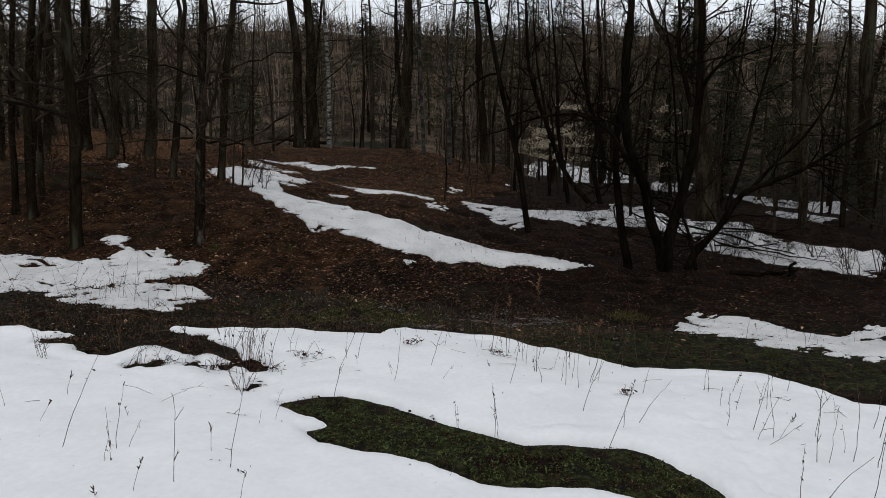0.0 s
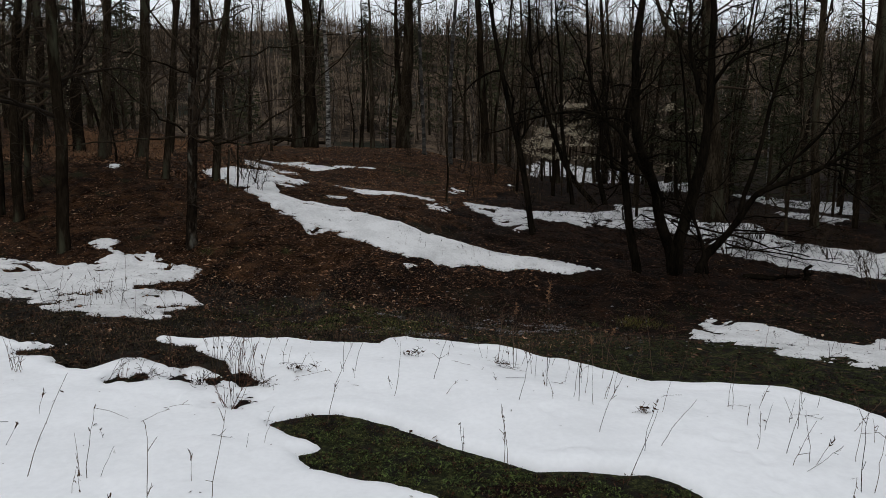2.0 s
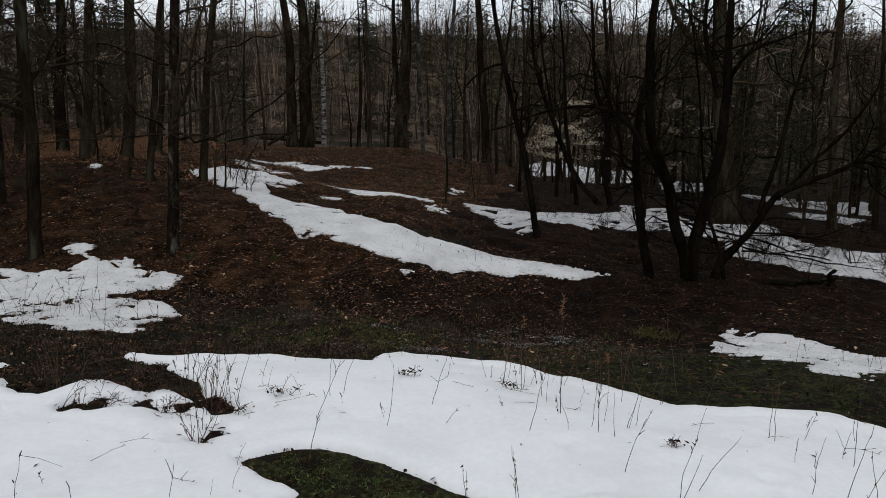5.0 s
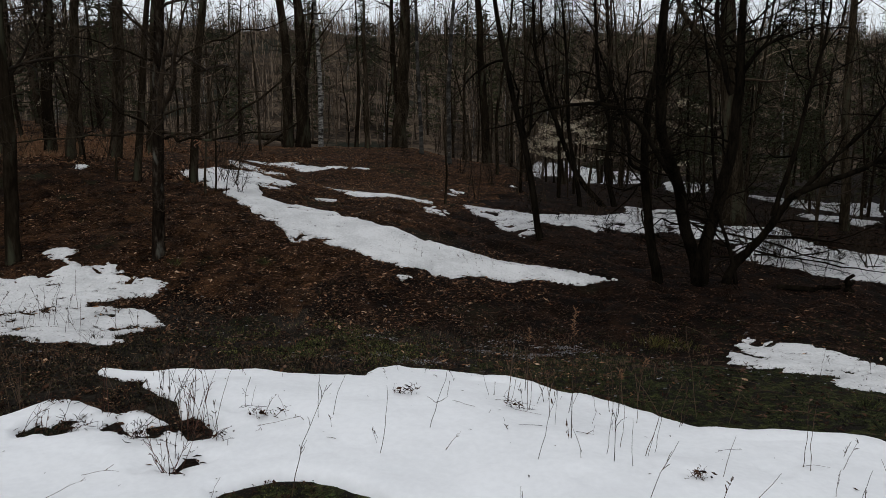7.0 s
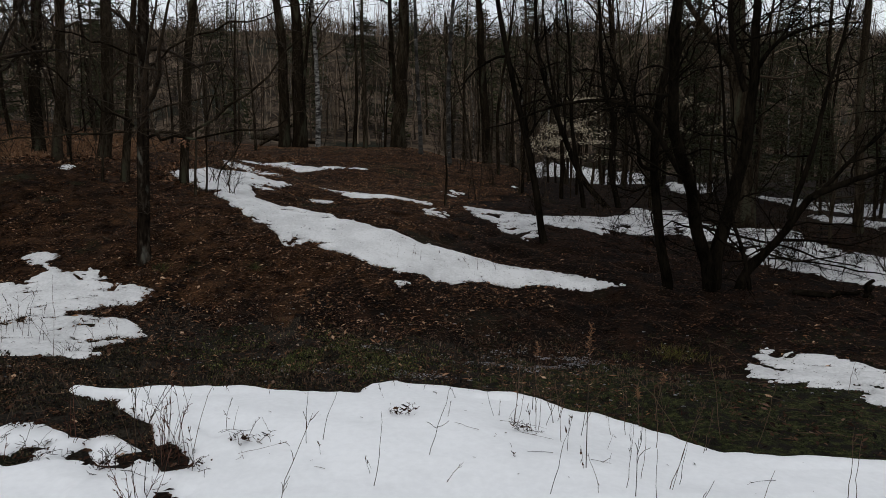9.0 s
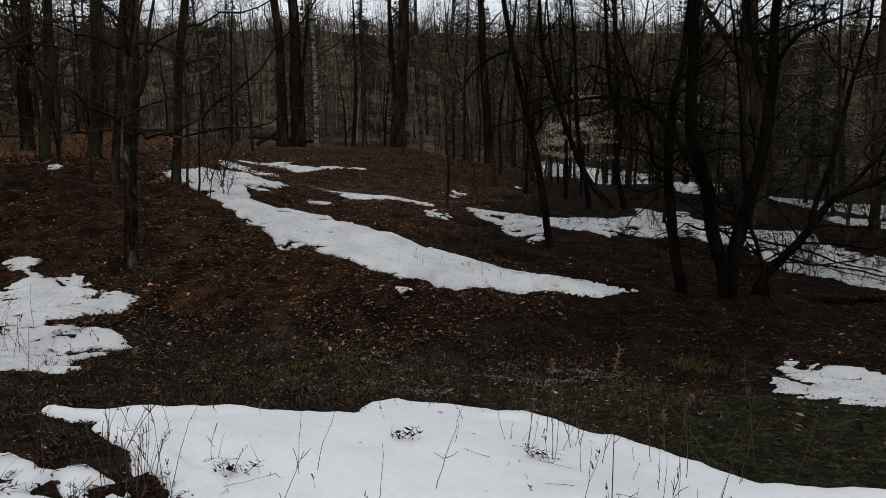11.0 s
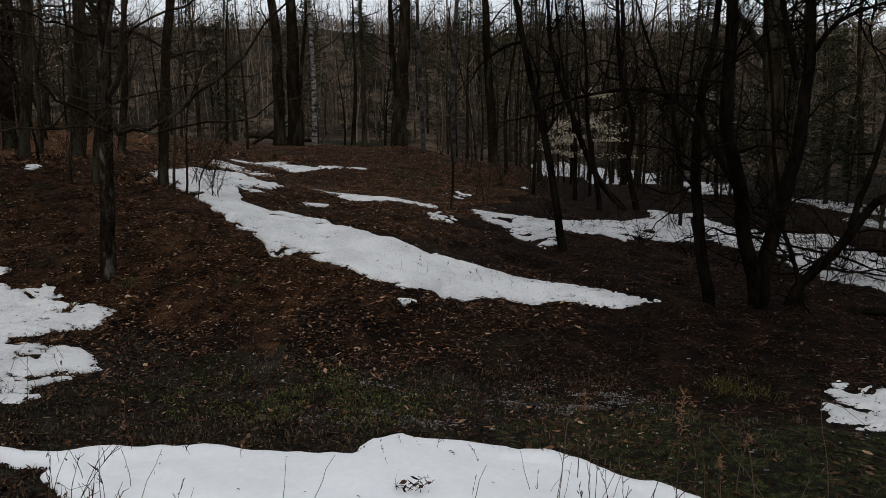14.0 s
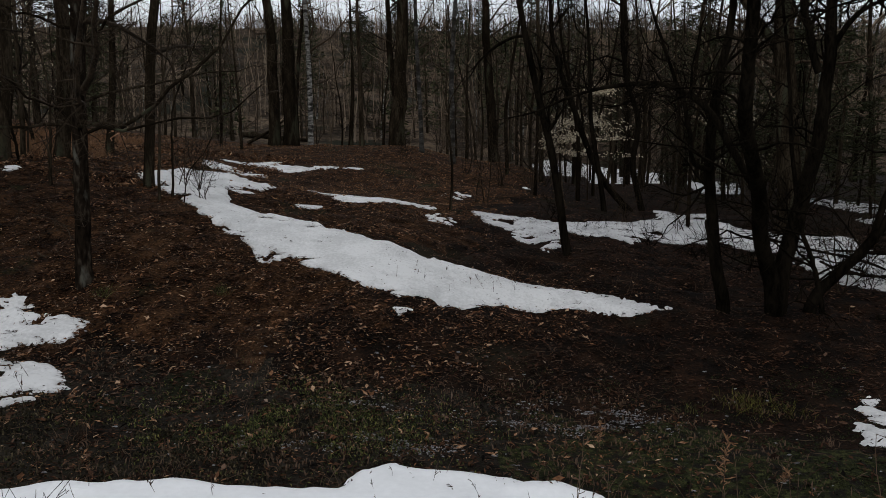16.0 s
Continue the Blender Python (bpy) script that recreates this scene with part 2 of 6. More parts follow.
STRAW = material("dry_stalk", [(0.2, (0.020, 0.013, 0.009)), (0.7, (0.085, 0.057, 0.039))], 12, 0.85, 0.2, per_object=0.5)
RED_STALK = material("reddish_dry_stalk", [(0.2, (0.030, 0.013, 0.009)), (0.8, (0.105, 0.050, 0.036))], 14, 0.85, 0.2, per_object=0.4)
SEED = material("seed_head", [(0.2, (0.02, 0.012, 0.009)), (0.7, (0.075, 0.045, 0.03))], 20, 0.9, 0.3, per_object=0.4)
FOXTAIL = material("russet_seed_head", [(0.2, (0.10, 0.05, 0.026)), (0.8, (0.26, 0.15, 0.085))], 20, 0.9, 0.3)


# ---- mesh helpers ----
def mesh(name, verts, faces, mat, smooth=True):
    me = bpy.data.meshes.new(name)
    me.from_pydata(np.asarray(verts, float).tolist(), [], [list(map(int, q)) for q in faces])
    me.materials.append(mat)
    if smooth:
        me.polygons.foreach_set("use_smooth", np.ones(len(me.polygons), bool))
    me.update()
    return me


def part(name, me, parent=None, label="", kind=""):
    ob = new(name, me)
    ob.parent = parent
    return tagged(ob, label, "", "", kind)


class Tubes:
    """Tapered tubes gathered into one mesh."""

    def __init__(self):
        self.v, self.f, self.n = [], [], 0

    def add(self, pts, radii, sides=5, tip=True):
        pts, radii = np.asarray(pts, float), np.asarray(radii, float)
        d = np.gradient(pts, axis=0)
        d /= np.linalg.norm(d, axis=1)[:, None] + 1e-9
        ref = np.array((1.0, 0.0, 0.0)) if abs(d[:, 0]).mean() < 0.7 else np.array((0.0, 1.0, 0.0))
        u = np.cross(d, ref)
        u /= np.linalg.norm(u, axis=1)[:, None] + 1e-9
        w = np.cross(d, u)
        a = np.arange(sides) * 2 * np.pi / sides
        ring = pts[:, None] + radii[:, None, None] * (np.cos(a)[None, :, None] * u[:, None] + np.sin(a)[None, :, None] * w[:, None])
        self.v.append(ring.reshape(-1, 3))
        k, s = len(pts), np.arange(sides)
        i = (np.arange(k - 1)[:, None] * sides + self.n)
        q = np.stack([i + s, i + (s + 1) % sides, i + sides + (s + 1) % sides, i + sides + s], -1).reshape(-1, 4)
        self.f.append(q)
        self.n += k * sides

    def mesh(self, name, mat):
        return mesh(name, np.concatenate(self.v), np.concatenate(self.f), mat)


def bend(rng, start, way, length, steps, wander=0.25, rise=0.0):
    """A crooked line from start."""
    pts, d = [np.array(start, float)], np.array(way, float)
    d /= np.linalg.norm(d)
    for _ in range(steps):
        d = d + rng.normal(0, wander, 3) + (0, 0, rise)
        d /= np.linalg.norm(d)
        pts.append(pts[-1] + d * length / steps)
    return np.array(pts)


def sprout(rng, tubes, line, radii, level, count, length, spread=1.0, rise=0.05, lo=0.2, wander=0.22, plain=False):
    """Side shoots along a line, and shoots on those."""
    for _ in range(count):
        u = lo + (1 - lo) * rng.random()
        i = min(int(u * (len(line) - 1)), len(line) - 2)
        f = u * (len(line) - 1) - i
        p = line[i] * (1 - f) + line[i + 1] * f
        along = line[i + 1] - line[i]
        along /= np.linalg.norm(along) + 1e-9
        side = rng.normal(0, 1, 3)
        side -= along * (side @ along)
        side /= np.linalg.norm(side) + 1e-9
        way = along * rng.uniform(0.35, 0.9) + side * spread
        r = max(0.0032, 0.55 * (radii[i] * (1 - f) + radii[i + 1] * f))
        n = length * rng.uniform(0.5, 1.25) * (1.15 - 0.6 * u)
        r = min(r, 0.02 * n + 0.003)
        steps = (4 if level > 1 else 2) if plain else (6 if level > 1 else 3)
        sub = bend(rng, p, way, n, steps, wander, rise)
        rr = np.linspace(r, max(0.0021, r * 0.25), steps + 1)
        tubes.add(sub, rr, 4 if r > 0.02 else 3)
        if level > 1:
            sprout(rng, tubes, sub, rr, level - 1, max(2, int(count * 0.55)), n * 0.5, spread, rise, 0.2, wander, plain)


def refine(points, n):
    """A smooth line through a few points."""
    p = np.array(points, float)
    t = np.r_[0, np.cumsum(np.linalg.norm(np.diff(p, axis=0), axis=1))]
    s = np.linspace(0, t[-1], n)
    if len(p) < 3:
        return np.stack([np.interp(s, t, p[:, k]) for k in range(p.shape[1])], 1)
    return np.stack([hermite(s, t, p[:, k]) for k in range(p.shape[1])], 1)


# ---- ground ----
def brown_side(x, y):
    """Where dry rust-brown leaves lie: the bank and the upper track."""
    e = 0.7 * vnoise(x, y, 1.1, 70) + 0.5 * vnoise(x, y, 0.4, 71)
    return (x < np.minimum(0.35 * (y - 17.5), 3.2) + e) & (y > 12.6 + e)


def ditch_side(x, y):
    """Where the wet mud of the ditch lies bare."""
    e = 0.5 * vnoise(x, y, 0.9, 83) + 0.3 * vnoise(x, y, 0.3, 84)
    return (y > 7.5) & (y < 12.0 + e - 0.3 * np.clip(x, 0, 9)) & (x < 6.5 + e)


def build_ground():
    def axis(spans):
        return np.unique(np.concatenate([np.arange(a, b, s) for a, b, s in spans]))

    xs = axis(((-400, -60, 20), (-60, -20, 2.0), (-20, -9, 0.4), (-9, 10, 0.11), (10, 22, 0.4), (22, 60, 2.0), (60, 401, 20)))
    ys = axis(((-200, -10, 10), (-10, 2, 1.0), (2, 21, 0.11), (21, 34, 0.3), (34, 70, 1.0), (70, 200, 4), (200, 1201, 50)))
    x, y = np.meshgrid(xs, ys)
    z = ground(x, y)
    v = np.stack([x, y, z], -1).reshape(-1, 3)
    a = (np.arange(len(ys) - 1)[:, None] * len(xs) + np.arange(len(xs) - 1)).ravel()
    f = np.stack([a, a + 1, a + len(xs) + 1, a + len(xs)], -1)
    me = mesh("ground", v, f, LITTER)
    me.materials.append(LIT_HILL)
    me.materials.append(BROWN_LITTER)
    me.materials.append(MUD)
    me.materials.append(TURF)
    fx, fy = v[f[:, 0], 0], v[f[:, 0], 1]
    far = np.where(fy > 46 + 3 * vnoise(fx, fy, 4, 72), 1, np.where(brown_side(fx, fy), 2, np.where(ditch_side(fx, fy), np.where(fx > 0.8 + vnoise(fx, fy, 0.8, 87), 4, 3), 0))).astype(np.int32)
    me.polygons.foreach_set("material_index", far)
    ob = new("ground", me)
    return tagged(ob, "dark wet forest floor of leaf litter and soil", "ground", kind="structure")


def outline_distance(px, py, outline):
    """Signed distance to a closed outline, positive inside."""
    o = np.array(outline, float)
    a, b = o, np.roll(o, -1, 0)
    best, inside = np.full(px.shape, 1e9), np.zeros(px.shape, bool)
    for (ax, ay), (bx, by) in zip(a, b):
        dx, dy = bx - ax, by - ay
        t = np.clip(((px - ax) * dx + (py - ay) * dy) / (dx * dx + dy * dy + 1e-12), 0, 1)
        best = np.minimum(best, np.hypot(px - ax - t * dx, py - ay - t * dy))
        if dy:
            cross = ((ay > py) != (by > py)) & (px < (py - ay) / dy * dx + ax)
            inside ^= cross
    return np.where(inside, best, -best)


SNOW_AREAS = []


def snow_margin(x, y, outline, thick, holes, melt, trim, ragged=1.2):
    """Distance inward from the thawed edge of a sheet of snow."""
    d = outline_distance(x, y, outline)
    for hole in holes:
        torn = (0.09 * vnoise(x, y, 0.22, 51) + 0.07 * vnoise(x, y, 0.1, 52) - 0.03) if len(hole) < 12 else 0
        d = np.minimum(d, torn - 0.01 - outline_distance(x, y, hole))
    if melt:
        wx, wy = x + 0.22 * vnoise(x, y, 0.4, 34) + 0.35 * y, 2.2 * y + 0.4 * vnoise(x, y, 0.45, 35) - 0.3 * x
        bare = (0.8 * vnoise(wx, wy, 0.8, 31) + 0.75 * vnoise(wx + wy * 0.4, wy - wx * 0.3, 0.36, 32)
                + 0.6 * vnoise(wx - wy * 0.5, wy, 0.17, 33) + 0.5 * vnoise(wx + wy * 0.3, wy + wx * 0.2, 0.09, 36))
        d = np.minimum(d, 0.16 * (1.35 - 0.95 * melt + 0.25 * np.clip(d, 0, 1) - 0.8 * np.exp(-np.clip(d, 0, 9) / 0.2) - bare))
    rag = min(1.0, 12 * thick) * (0.10 * vnoise(x, y, 0.5, 5) + 0.07 * vnoise(x, y, 0.21, 6) + 0.05 * vnoise(x, y, 0.1, 7) + (0.03 * vnoise(x, y, 0.06, 17) if melt else 0))
    return d + rag * ragged + 0.02 - trim


DIMPLES = ((2.78, 7.19), (2.84, 7.06), (2.67, 6.3), (2.72, 6.07), (2.88, 5.86), (2.82, 5.6), (2.74, 5.35), (2.79, 5.18), (2.62, 4.8), (2.4, 4.74), (2.08, 6.99), (1.09, 6.95))


def snow_height(x, y, d, thick):
    soft = 0.16 + 0.05 * vnoise(x, y, 0.8, 8)
    u = np.clip(d / soft, -1, 1)
    rise = np.where(u > 0, np.sqrt(np.clip(1 - (1 - u) ** 2, 0, 1)), np.maximum(3 * u, -1.2))
    full = np.clip(d / 1.2, 0, 1)
    base = land(x, y) + 0.05 * vnoise(x, y, 1.7, 1) - pits(x, y) * (1 - np.clip(d / 0.35, 0, 1))
    z = (base + thick * rise * (0.75 + 0.5 * full) + 0.5 * thick * vnoise(x, y, 1.1, 9) * full
         + (0.012 * vnoise(x, y, 0.3, 10) + 0.008 * vnoise(x, y, 0.13, 18)) * np.clip(d / 0.5, 0, 1))
    for px, py in DIMPLES:
        z = z - 0.04 * np.exp(-((x - px) ** 2 + (y - py) ** 2) / 0.005)
    return np.where(full < 0.25, np.maximum(z, thick * rise + base + 0.03 * vnoise(x, y, 0.6, 2)), z)


def pieces(mask):
    """Number the connected pieces of a grid of cells."""
    rows, cols = mask.shape
    mark, sizes = np.where(mask, 0, -1).tolist(), []
    for i, j in np.argwhere(mask).tolist():
        if mark[i][j]:
            continue
        sizes.append(0)
        mark[i][j], todo = len(sizes), [(i, j)]
        while todo:
            a, b = todo.pop()
            sizes[-1] += 1
            for p, q in ((a + 1, b), (a - 1, b), (a, b + 1), (a, b - 1)):
                if 0 <= p < rows and 0 <= q < cols and mark[p][q] == 0:
                    mark[p][q] = len(sizes)
                    todo.append((p, q))
    return np.array(mark), sizes


SCRAPS = []


def grid_piece(x, y, z, quad):
    used, idx = np.zeros(x.shape, bool), np.full(x.shape, -1)
    for s in (np.s_[:-1, :-1], np.s_[1:, :-1], np.s_[:-1, 1:], np.s_[1:, 1:]):
        used[s] |= quad
    idx[used] = np.arange(used.sum())
    f = np.stack([idx[:-1, :-1][quad], idx[:-1, 1:][quad], idx[1:, 1:][quad], idx[1:, :-1][quad]], -1)
    return np.stack([x[used], y[used], z[used]], -1), f


def snow_patch(label, outline, thick, step, holes=(), melt=0.0, trim=0.0, surface=None, rotten=False, ragged=1.2):
    """A sheet of snow with a rounded, ragged, thawing edge, lying on the ground."""
    if surface is None:
        SNOW_AREAS.append((outline, thick, holes, melt, trim, ragged))
    o = np.array(outline)
    lo, hi = o.min(0) - 0.3, o.max(0) + 0.3
    xs, ys = np.arange(lo[0], hi[0], step), np.arange(lo[1], hi[1], step)
    if holes:
        xs = np.concatenate([np.arange(lo[0], -9, 0.3), np.arange(-9, 9, step), np.arange(9, hi[0], 0.3)])
        ys = np.concatenate([np.arange(lo[1], 3, 0.3), np.arange(3, hi[1], step)])
    x, y = np.meshgrid(xs, ys)
    d = snow_margin(x, y, outline, thick, holes, melt, trim, ragged)
    z = snow_height(x, y, d, thick)
    keep = d > 0.0
    quad = keep[:-1, :-1] | keep[1:, :-1] | keep[:-1, 1:] | keep[1:, 1:]
    if surface:
        tagged(new(surface[0], mesh(surface[0], *grid_piece(x, y, z, quad), surface[1])), label, surface[0], kind="structure")
        return
    mark, sizes = pieces(quad)
    small = np.r_[False, np.array(sizes) < 30][np.maximum(mark, 0)]
    if small.any():
        SCRAPS.append(grid_piece(x, y, z, small))
    for k, n in enumerate(sizes):
        if n < 30:
            continue
        v, f = grid_piece(x, y, z, mark == k + 1)
        # patches in the wood take the snow whose colour carries shade, darkest when rotten
        ob = new("snow_patch", mesh("snow_patch", v, f, SNOW if holes else ROTTEN_SHADED_SNOW if rotten else OLD_SHADED_SNOW))
        tagged(ob, label if n == max(sizes) else "small thawed-off remnant of old snow on dark ground", "snow", "snow patches")


def snow_state(x, y):
    """Distance inside the nearest snow (negative outside) and the height of its top."""
    x, y = np.asarray(x, float), np.asarray(y, float)
    margin, top = np.full(x.shape, -1.0), ground(x, y)
    for outline, thick, holes, melt, trim, ragged in SNOW_AREAS:
        o = np.array(outline)
        lo, hi = o.min(0) - 0.3, o.max(0) + 0.3
        i = np.nonzero((x > lo[0]) & (x < hi[0]) & (y > lo[1]) & (y < hi[1]))[0]
        if len(i):
            d = snow_margin(x[i], y[i], outline, thick, holes, melt, trim, ragged)
            h = snow_height(x[i], y[i], d, thick)
            more = d > margin[i]
            margin[i[more]] = d[more]
            more &= d > 0
            top[i[more]] = np.maximum(h[more], top[i[more]])
    return margin, top


def in_snow(x, y):
    return snow_state(x, y)[0] > 0.02


# ---- trees ----
TREE_LABELS = {
    "clump": "close clump of slim grey-barked trunks on the bank",
    "maple": "tall bare dark-barked maple on the forest floor",
    "low_limbs": "bare maple with long low limbs on the bank",
    "sapling": "slender bare sapling on the forest floor",
    "birch": "slim pale birch with peeling white bark",
    "grey_birch": "slim grey birch with patches of white bark",
    "crooked": "crooked leaning bare tree with black wet bark",
    "whip": "thin young sapling beside the track",
    "thicket": "many-stemmed black-barked tree with a tangle of twigs",
}
TALL = {"clump": 13, "maple": 15, "low_limbs": 13, "sapling": 9, "birch": 14, "grey_birch": 14, "crooked": 10, "thicket": 8, "whip": 4.2}


def stand_tree(kind, x, y, stems):
    rng = np.random.default_rng(int(abs(x * 131 + y * 977)))
    foot = float(ground(x, y))
    root = tagged(new("tree"), TREE_LABELS[kind], "tree", "trees of the wood")
    root.location = (x, y, foot)
    crown = Tubes()
    bark = {"birch": BIRCH, "grey_birch": GREY_BIRCH, "crooked": BLACK_BARK, "thicket": BLACK_BARK, "low_limbs": LICHEN_BARK}.get(kind, BARK)
    for k, (girth, way) in enumerate(stems):
        depth_lean = rng.normal(0, 0.03)
        pts = [(p[0], p[1] if len(p) == 3 else depth_lean * p[1], p[-1]) for p in way]
        limb = way[0][-1] > 0.3
        grow = (2.0 if limb else max(0.0, TALL[kind] * rng.uniform(0.85, 1.1) - way[-1][-1]))
        if kind == "thicket" and abs(way[-1][0] - way[-2][0]) > abs(way[-1][-1] - way[-2][-1]):
            grow = 0
        line = refine(pts, 6 * len(pts))
        line[:, 1] += np.cumsum(rng.normal(0, 0.015, len(line)))
        line[1:, 0] += (0.25 * girth if kind not in ("thicket", "crooked") else 0.04) * vnoise(line[1:, 2] + 7 * k, line[1:, 2] * 0 + x, 1.0, 21)
        if grow:
            d = line[-1] - line[-4]
            line = np.concatenate([line, bend(rng, line[-1], d / np.linalg.norm(d) + (0, 0, 0.5), grow, 8, 0.1, 0.05)[1:]])
        s = np.r_[0, np.cumsum(np.linalg.norm(np.diff(line, axis=0), axis=1))]
        r = girth * (1 - 0.85 * (s / s[-1]) ** 1.2)
        if not limb:
            r = r * (1 + (0.12 if kind in ("thicket", "crooked") else 0.22) * np.exp(-s / (1.6 * girth + 0.05)))
            line = np.concatenate([line[:1] - (0, 0, 0.25), line])
            r = np.r_[r[0] * 1.1, r]
        trunk = Tubes()
        trunk.add(line, r, 10 if girth > 0.09 else 7)
        part("trunk" if k == 0 else "limb" if limb else "stem", trunk.mesh("trunk", bark), root)
        if kind == "thicket":
            sprout(rng, crown, line, np.minimum(r, 0.04), 3, 12 if limb else 17, 2.1, 1.1, 0.03, 0.22, 0.3)
        elif kind == "crooked":
            sprout(rng, crown, line, r, 3, 15, 2.0, 1.0, 0.05, 0.3, 0.28)
            sprout(rng, crown, line, r * 0.3, 3, 9, 2.4, 1.3, 0.03, 0.55, 0.25)
        elif kind == "whip":
            sprout(rng, crown, line, r, 2, 9, 0.6, 0.8, 0.08, 0.25)
        elif kind == "sapling":
            sprout(rng, crown, line, r, 2, 16, 1.3, 0.9, 0.08, 0.25)
        else:
            sprout(rng, crown, line, r, 3, 10 if kind != "birch" else 8, 2.4, 1.0, 0.06, 0.33)
            sprout(rng, crown, line, r * 0.15, 3, 13, 2.1, 1.9, -0.01, 0.1, 0.17)
    if kind == "low_limbs":
        limbs = (((0.1, 0, 2.3), (1.8, -2.4, 2.17), (3.0, -2.95, 2.25), (3.7, -3.4, 2.45)), ((0.1, 0, 2.35), (1.3, -1.2, 2.25), (2.8, -2.6, 2.75), (3.3, -2.95, 3.1), (4.4, -3.7, 4.0)),
                 ((0, 0, 2.3), (-1.2, -1.0, 2.2), (-2.6, -1.8, 2.15)), ((0, 0, 2.4), (-0.5, -0.6, 2.9), (-1.2, -1.3, 3.8)), ((0.2, 0, 3.3), (1.2, -0.6, 3.7), (2.6, -1.2, 4.0), (4.0, -1.6, 4.2)),
                 ((0.2, 0, 3.6), (-1.1, 0.4, 4.0), (-2.4, 0.6, 4.3)), ((0.15, 0, 2.6), (1.0, 1.0, 3.0), (2.4, 1.6, 3.3)))
        bough = None
        for k, pts in enumerate(limbs):
            limb_line = refine(pts, 14)
            limb_line[1:] += rng.normal(0, 0.03, (13, 3))
            rr = np.linspace(0.032 if k < 2 else 0.022, 0.005, 14)
            arm = Tubes()
            arm.add(limb_line, rr, 6)
            arm = part("limb", arm.mesh("limb", BARK), root)
            bough = bough or arm
            sprout(rng, crown, limb_line, rr * 0.6, 2, 16, 0.8, 0.7, 0.03, 0.2, 0.16)
        tip = np.array((1.6, -1.9, 2.13))
        quads = []
        for k in range(16):
            p, d, e = tip + rng.normal(0, 0.05, 3), np.array((rng.normal(0, 0.6), rng.normal(0, 0.6), -0.7)), rng.normal(0, 0.7, 3)
            quads.append(np.array([p, p + d * 0.03 + e * 0.017, p + d * 0.065, p + d * 0.03 - e * 0.017]))
        part("foliage", mesh("foliage", np.concatenate(quads), np.arange(4 * len(quads)).reshape(-1, 4), DEAD_OAK, False), bough, "tuft of orange-brown dead leaves", "stuff")
    part("crown", crown.mesh("crown", BLACK_BARK if kind in ("crooked", "thicket") else TWIG), root, "bare branches and fine twigs", "stuff")


def bare_tree(seed, height, girth, shoots, level=2, low=0.22, near=False):
    """A tree of the far wood, built once and then copied."""
    rng = np.random.default_rng(seed)
    root = tagged(new("tree"), "bare grey tree of the far wood", "tree", "trees of the far wood")
    trunk, crown = Tubes(), Tubes()
    line = bend(rng, (0, 0, -0.4), (0, 0, 1), height, 12, 0.045, 0.05)
    r = girth * (1 - 0.85 * np.linspace(0, 1, 13))
    trunk.add(line, r, 6)
    sprout(rng, crown, line, r, level, shoots, height * 0.24, 0.9, 0.1, low, 0.22, True)
    part("trunk", trunk.mesh("trunk", BARK if seed % 5 else BIRCH), root)
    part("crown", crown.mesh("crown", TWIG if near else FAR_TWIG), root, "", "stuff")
    return root


def conifer(seed, height, girth, low=0.08, label="dark green hemlock with drooping boughs"):
    rng = np.random.default_rng(seed)
    root = tagged(new("conifer"), label, "conifer", "conifers of the wood")
    trunk, boughs = Tubes(), Tubes()
    line = bend(rng, (0, 0, -0.4), (0, 0, 1), height, 10, 0.02, 0.1)
    trunk.add(line, girth * (1 - 0.9 * np.linspace(0, 1, 11)), 7)
    nv, nf = [], []
    for k in range(int(height * 8)):
        u = low + (1 - low) * rng.random() ** 0.8
        i = min(int(u * 10), 9)
        p = line[i] + (line[i + 1] - line[i]) * (u * 10 - i)
        a = rng.random() * 2 * np.pi
        n = height * (0.22 * (1.05 - u) ** 0.8 if low < 0.3 else 0.27 * (1.02 - u) ** 0.4) * rng.uniform(0.6, 1.2) + 0.15
        sub = bend(rng, p, (np.cos(a), np.sin(a), 0.12), n, 5, 0.08, -0.06)
        boughs.add(sub[[0, 2, 5]], np.array((0.012 + 0.006 * n, 0.009, 0.004)), 3)
        m = int(18 + 13 * n)
        w = rng.random(m) * 4.99
        j = w.astype(int)
        at = sub[j] + (sub[j + 1] - sub[j]) * (w - j)[:, None]
        d = rng.normal(0, 1, (m, 3)) * (1, 1, 0.35) + (np.cos(a) * 0.8, np.sin(a) * 0.8, -0.2)
        d *= (0.10 + 0.22 * rng.random(m) * (0.4 + n))[:, None] / np.linalg.norm(d, axis=1)[:, None]
        s = np.cross(d, rng.normal(0, 1, (m, 3)))
        s *= 0.026 / (np.linalg.norm(s, axis=1)[:, None] + 1e-9)
        b = sum(len(q) for q in nv)
        nv.append(np.stack([at - s * 0.3, at + d * 0.5 - s, at + d, at + d * 0.5 + s], 1).reshape(-1, 3))
        nf.append(b + np.arange(m * 4).reshape(-1, 4))
    part("trunk", trunk.mesh("trunk", BARK), root)
    part("bough_mass", boughs.mesh("bough_mass", TWIG), root, "", "stuff")
    part("crown", mesh("crown", np.concatenate(nv), np.concatenate(nf), NEEDLE, False), root, "dark green needles", "stuff")
    return root


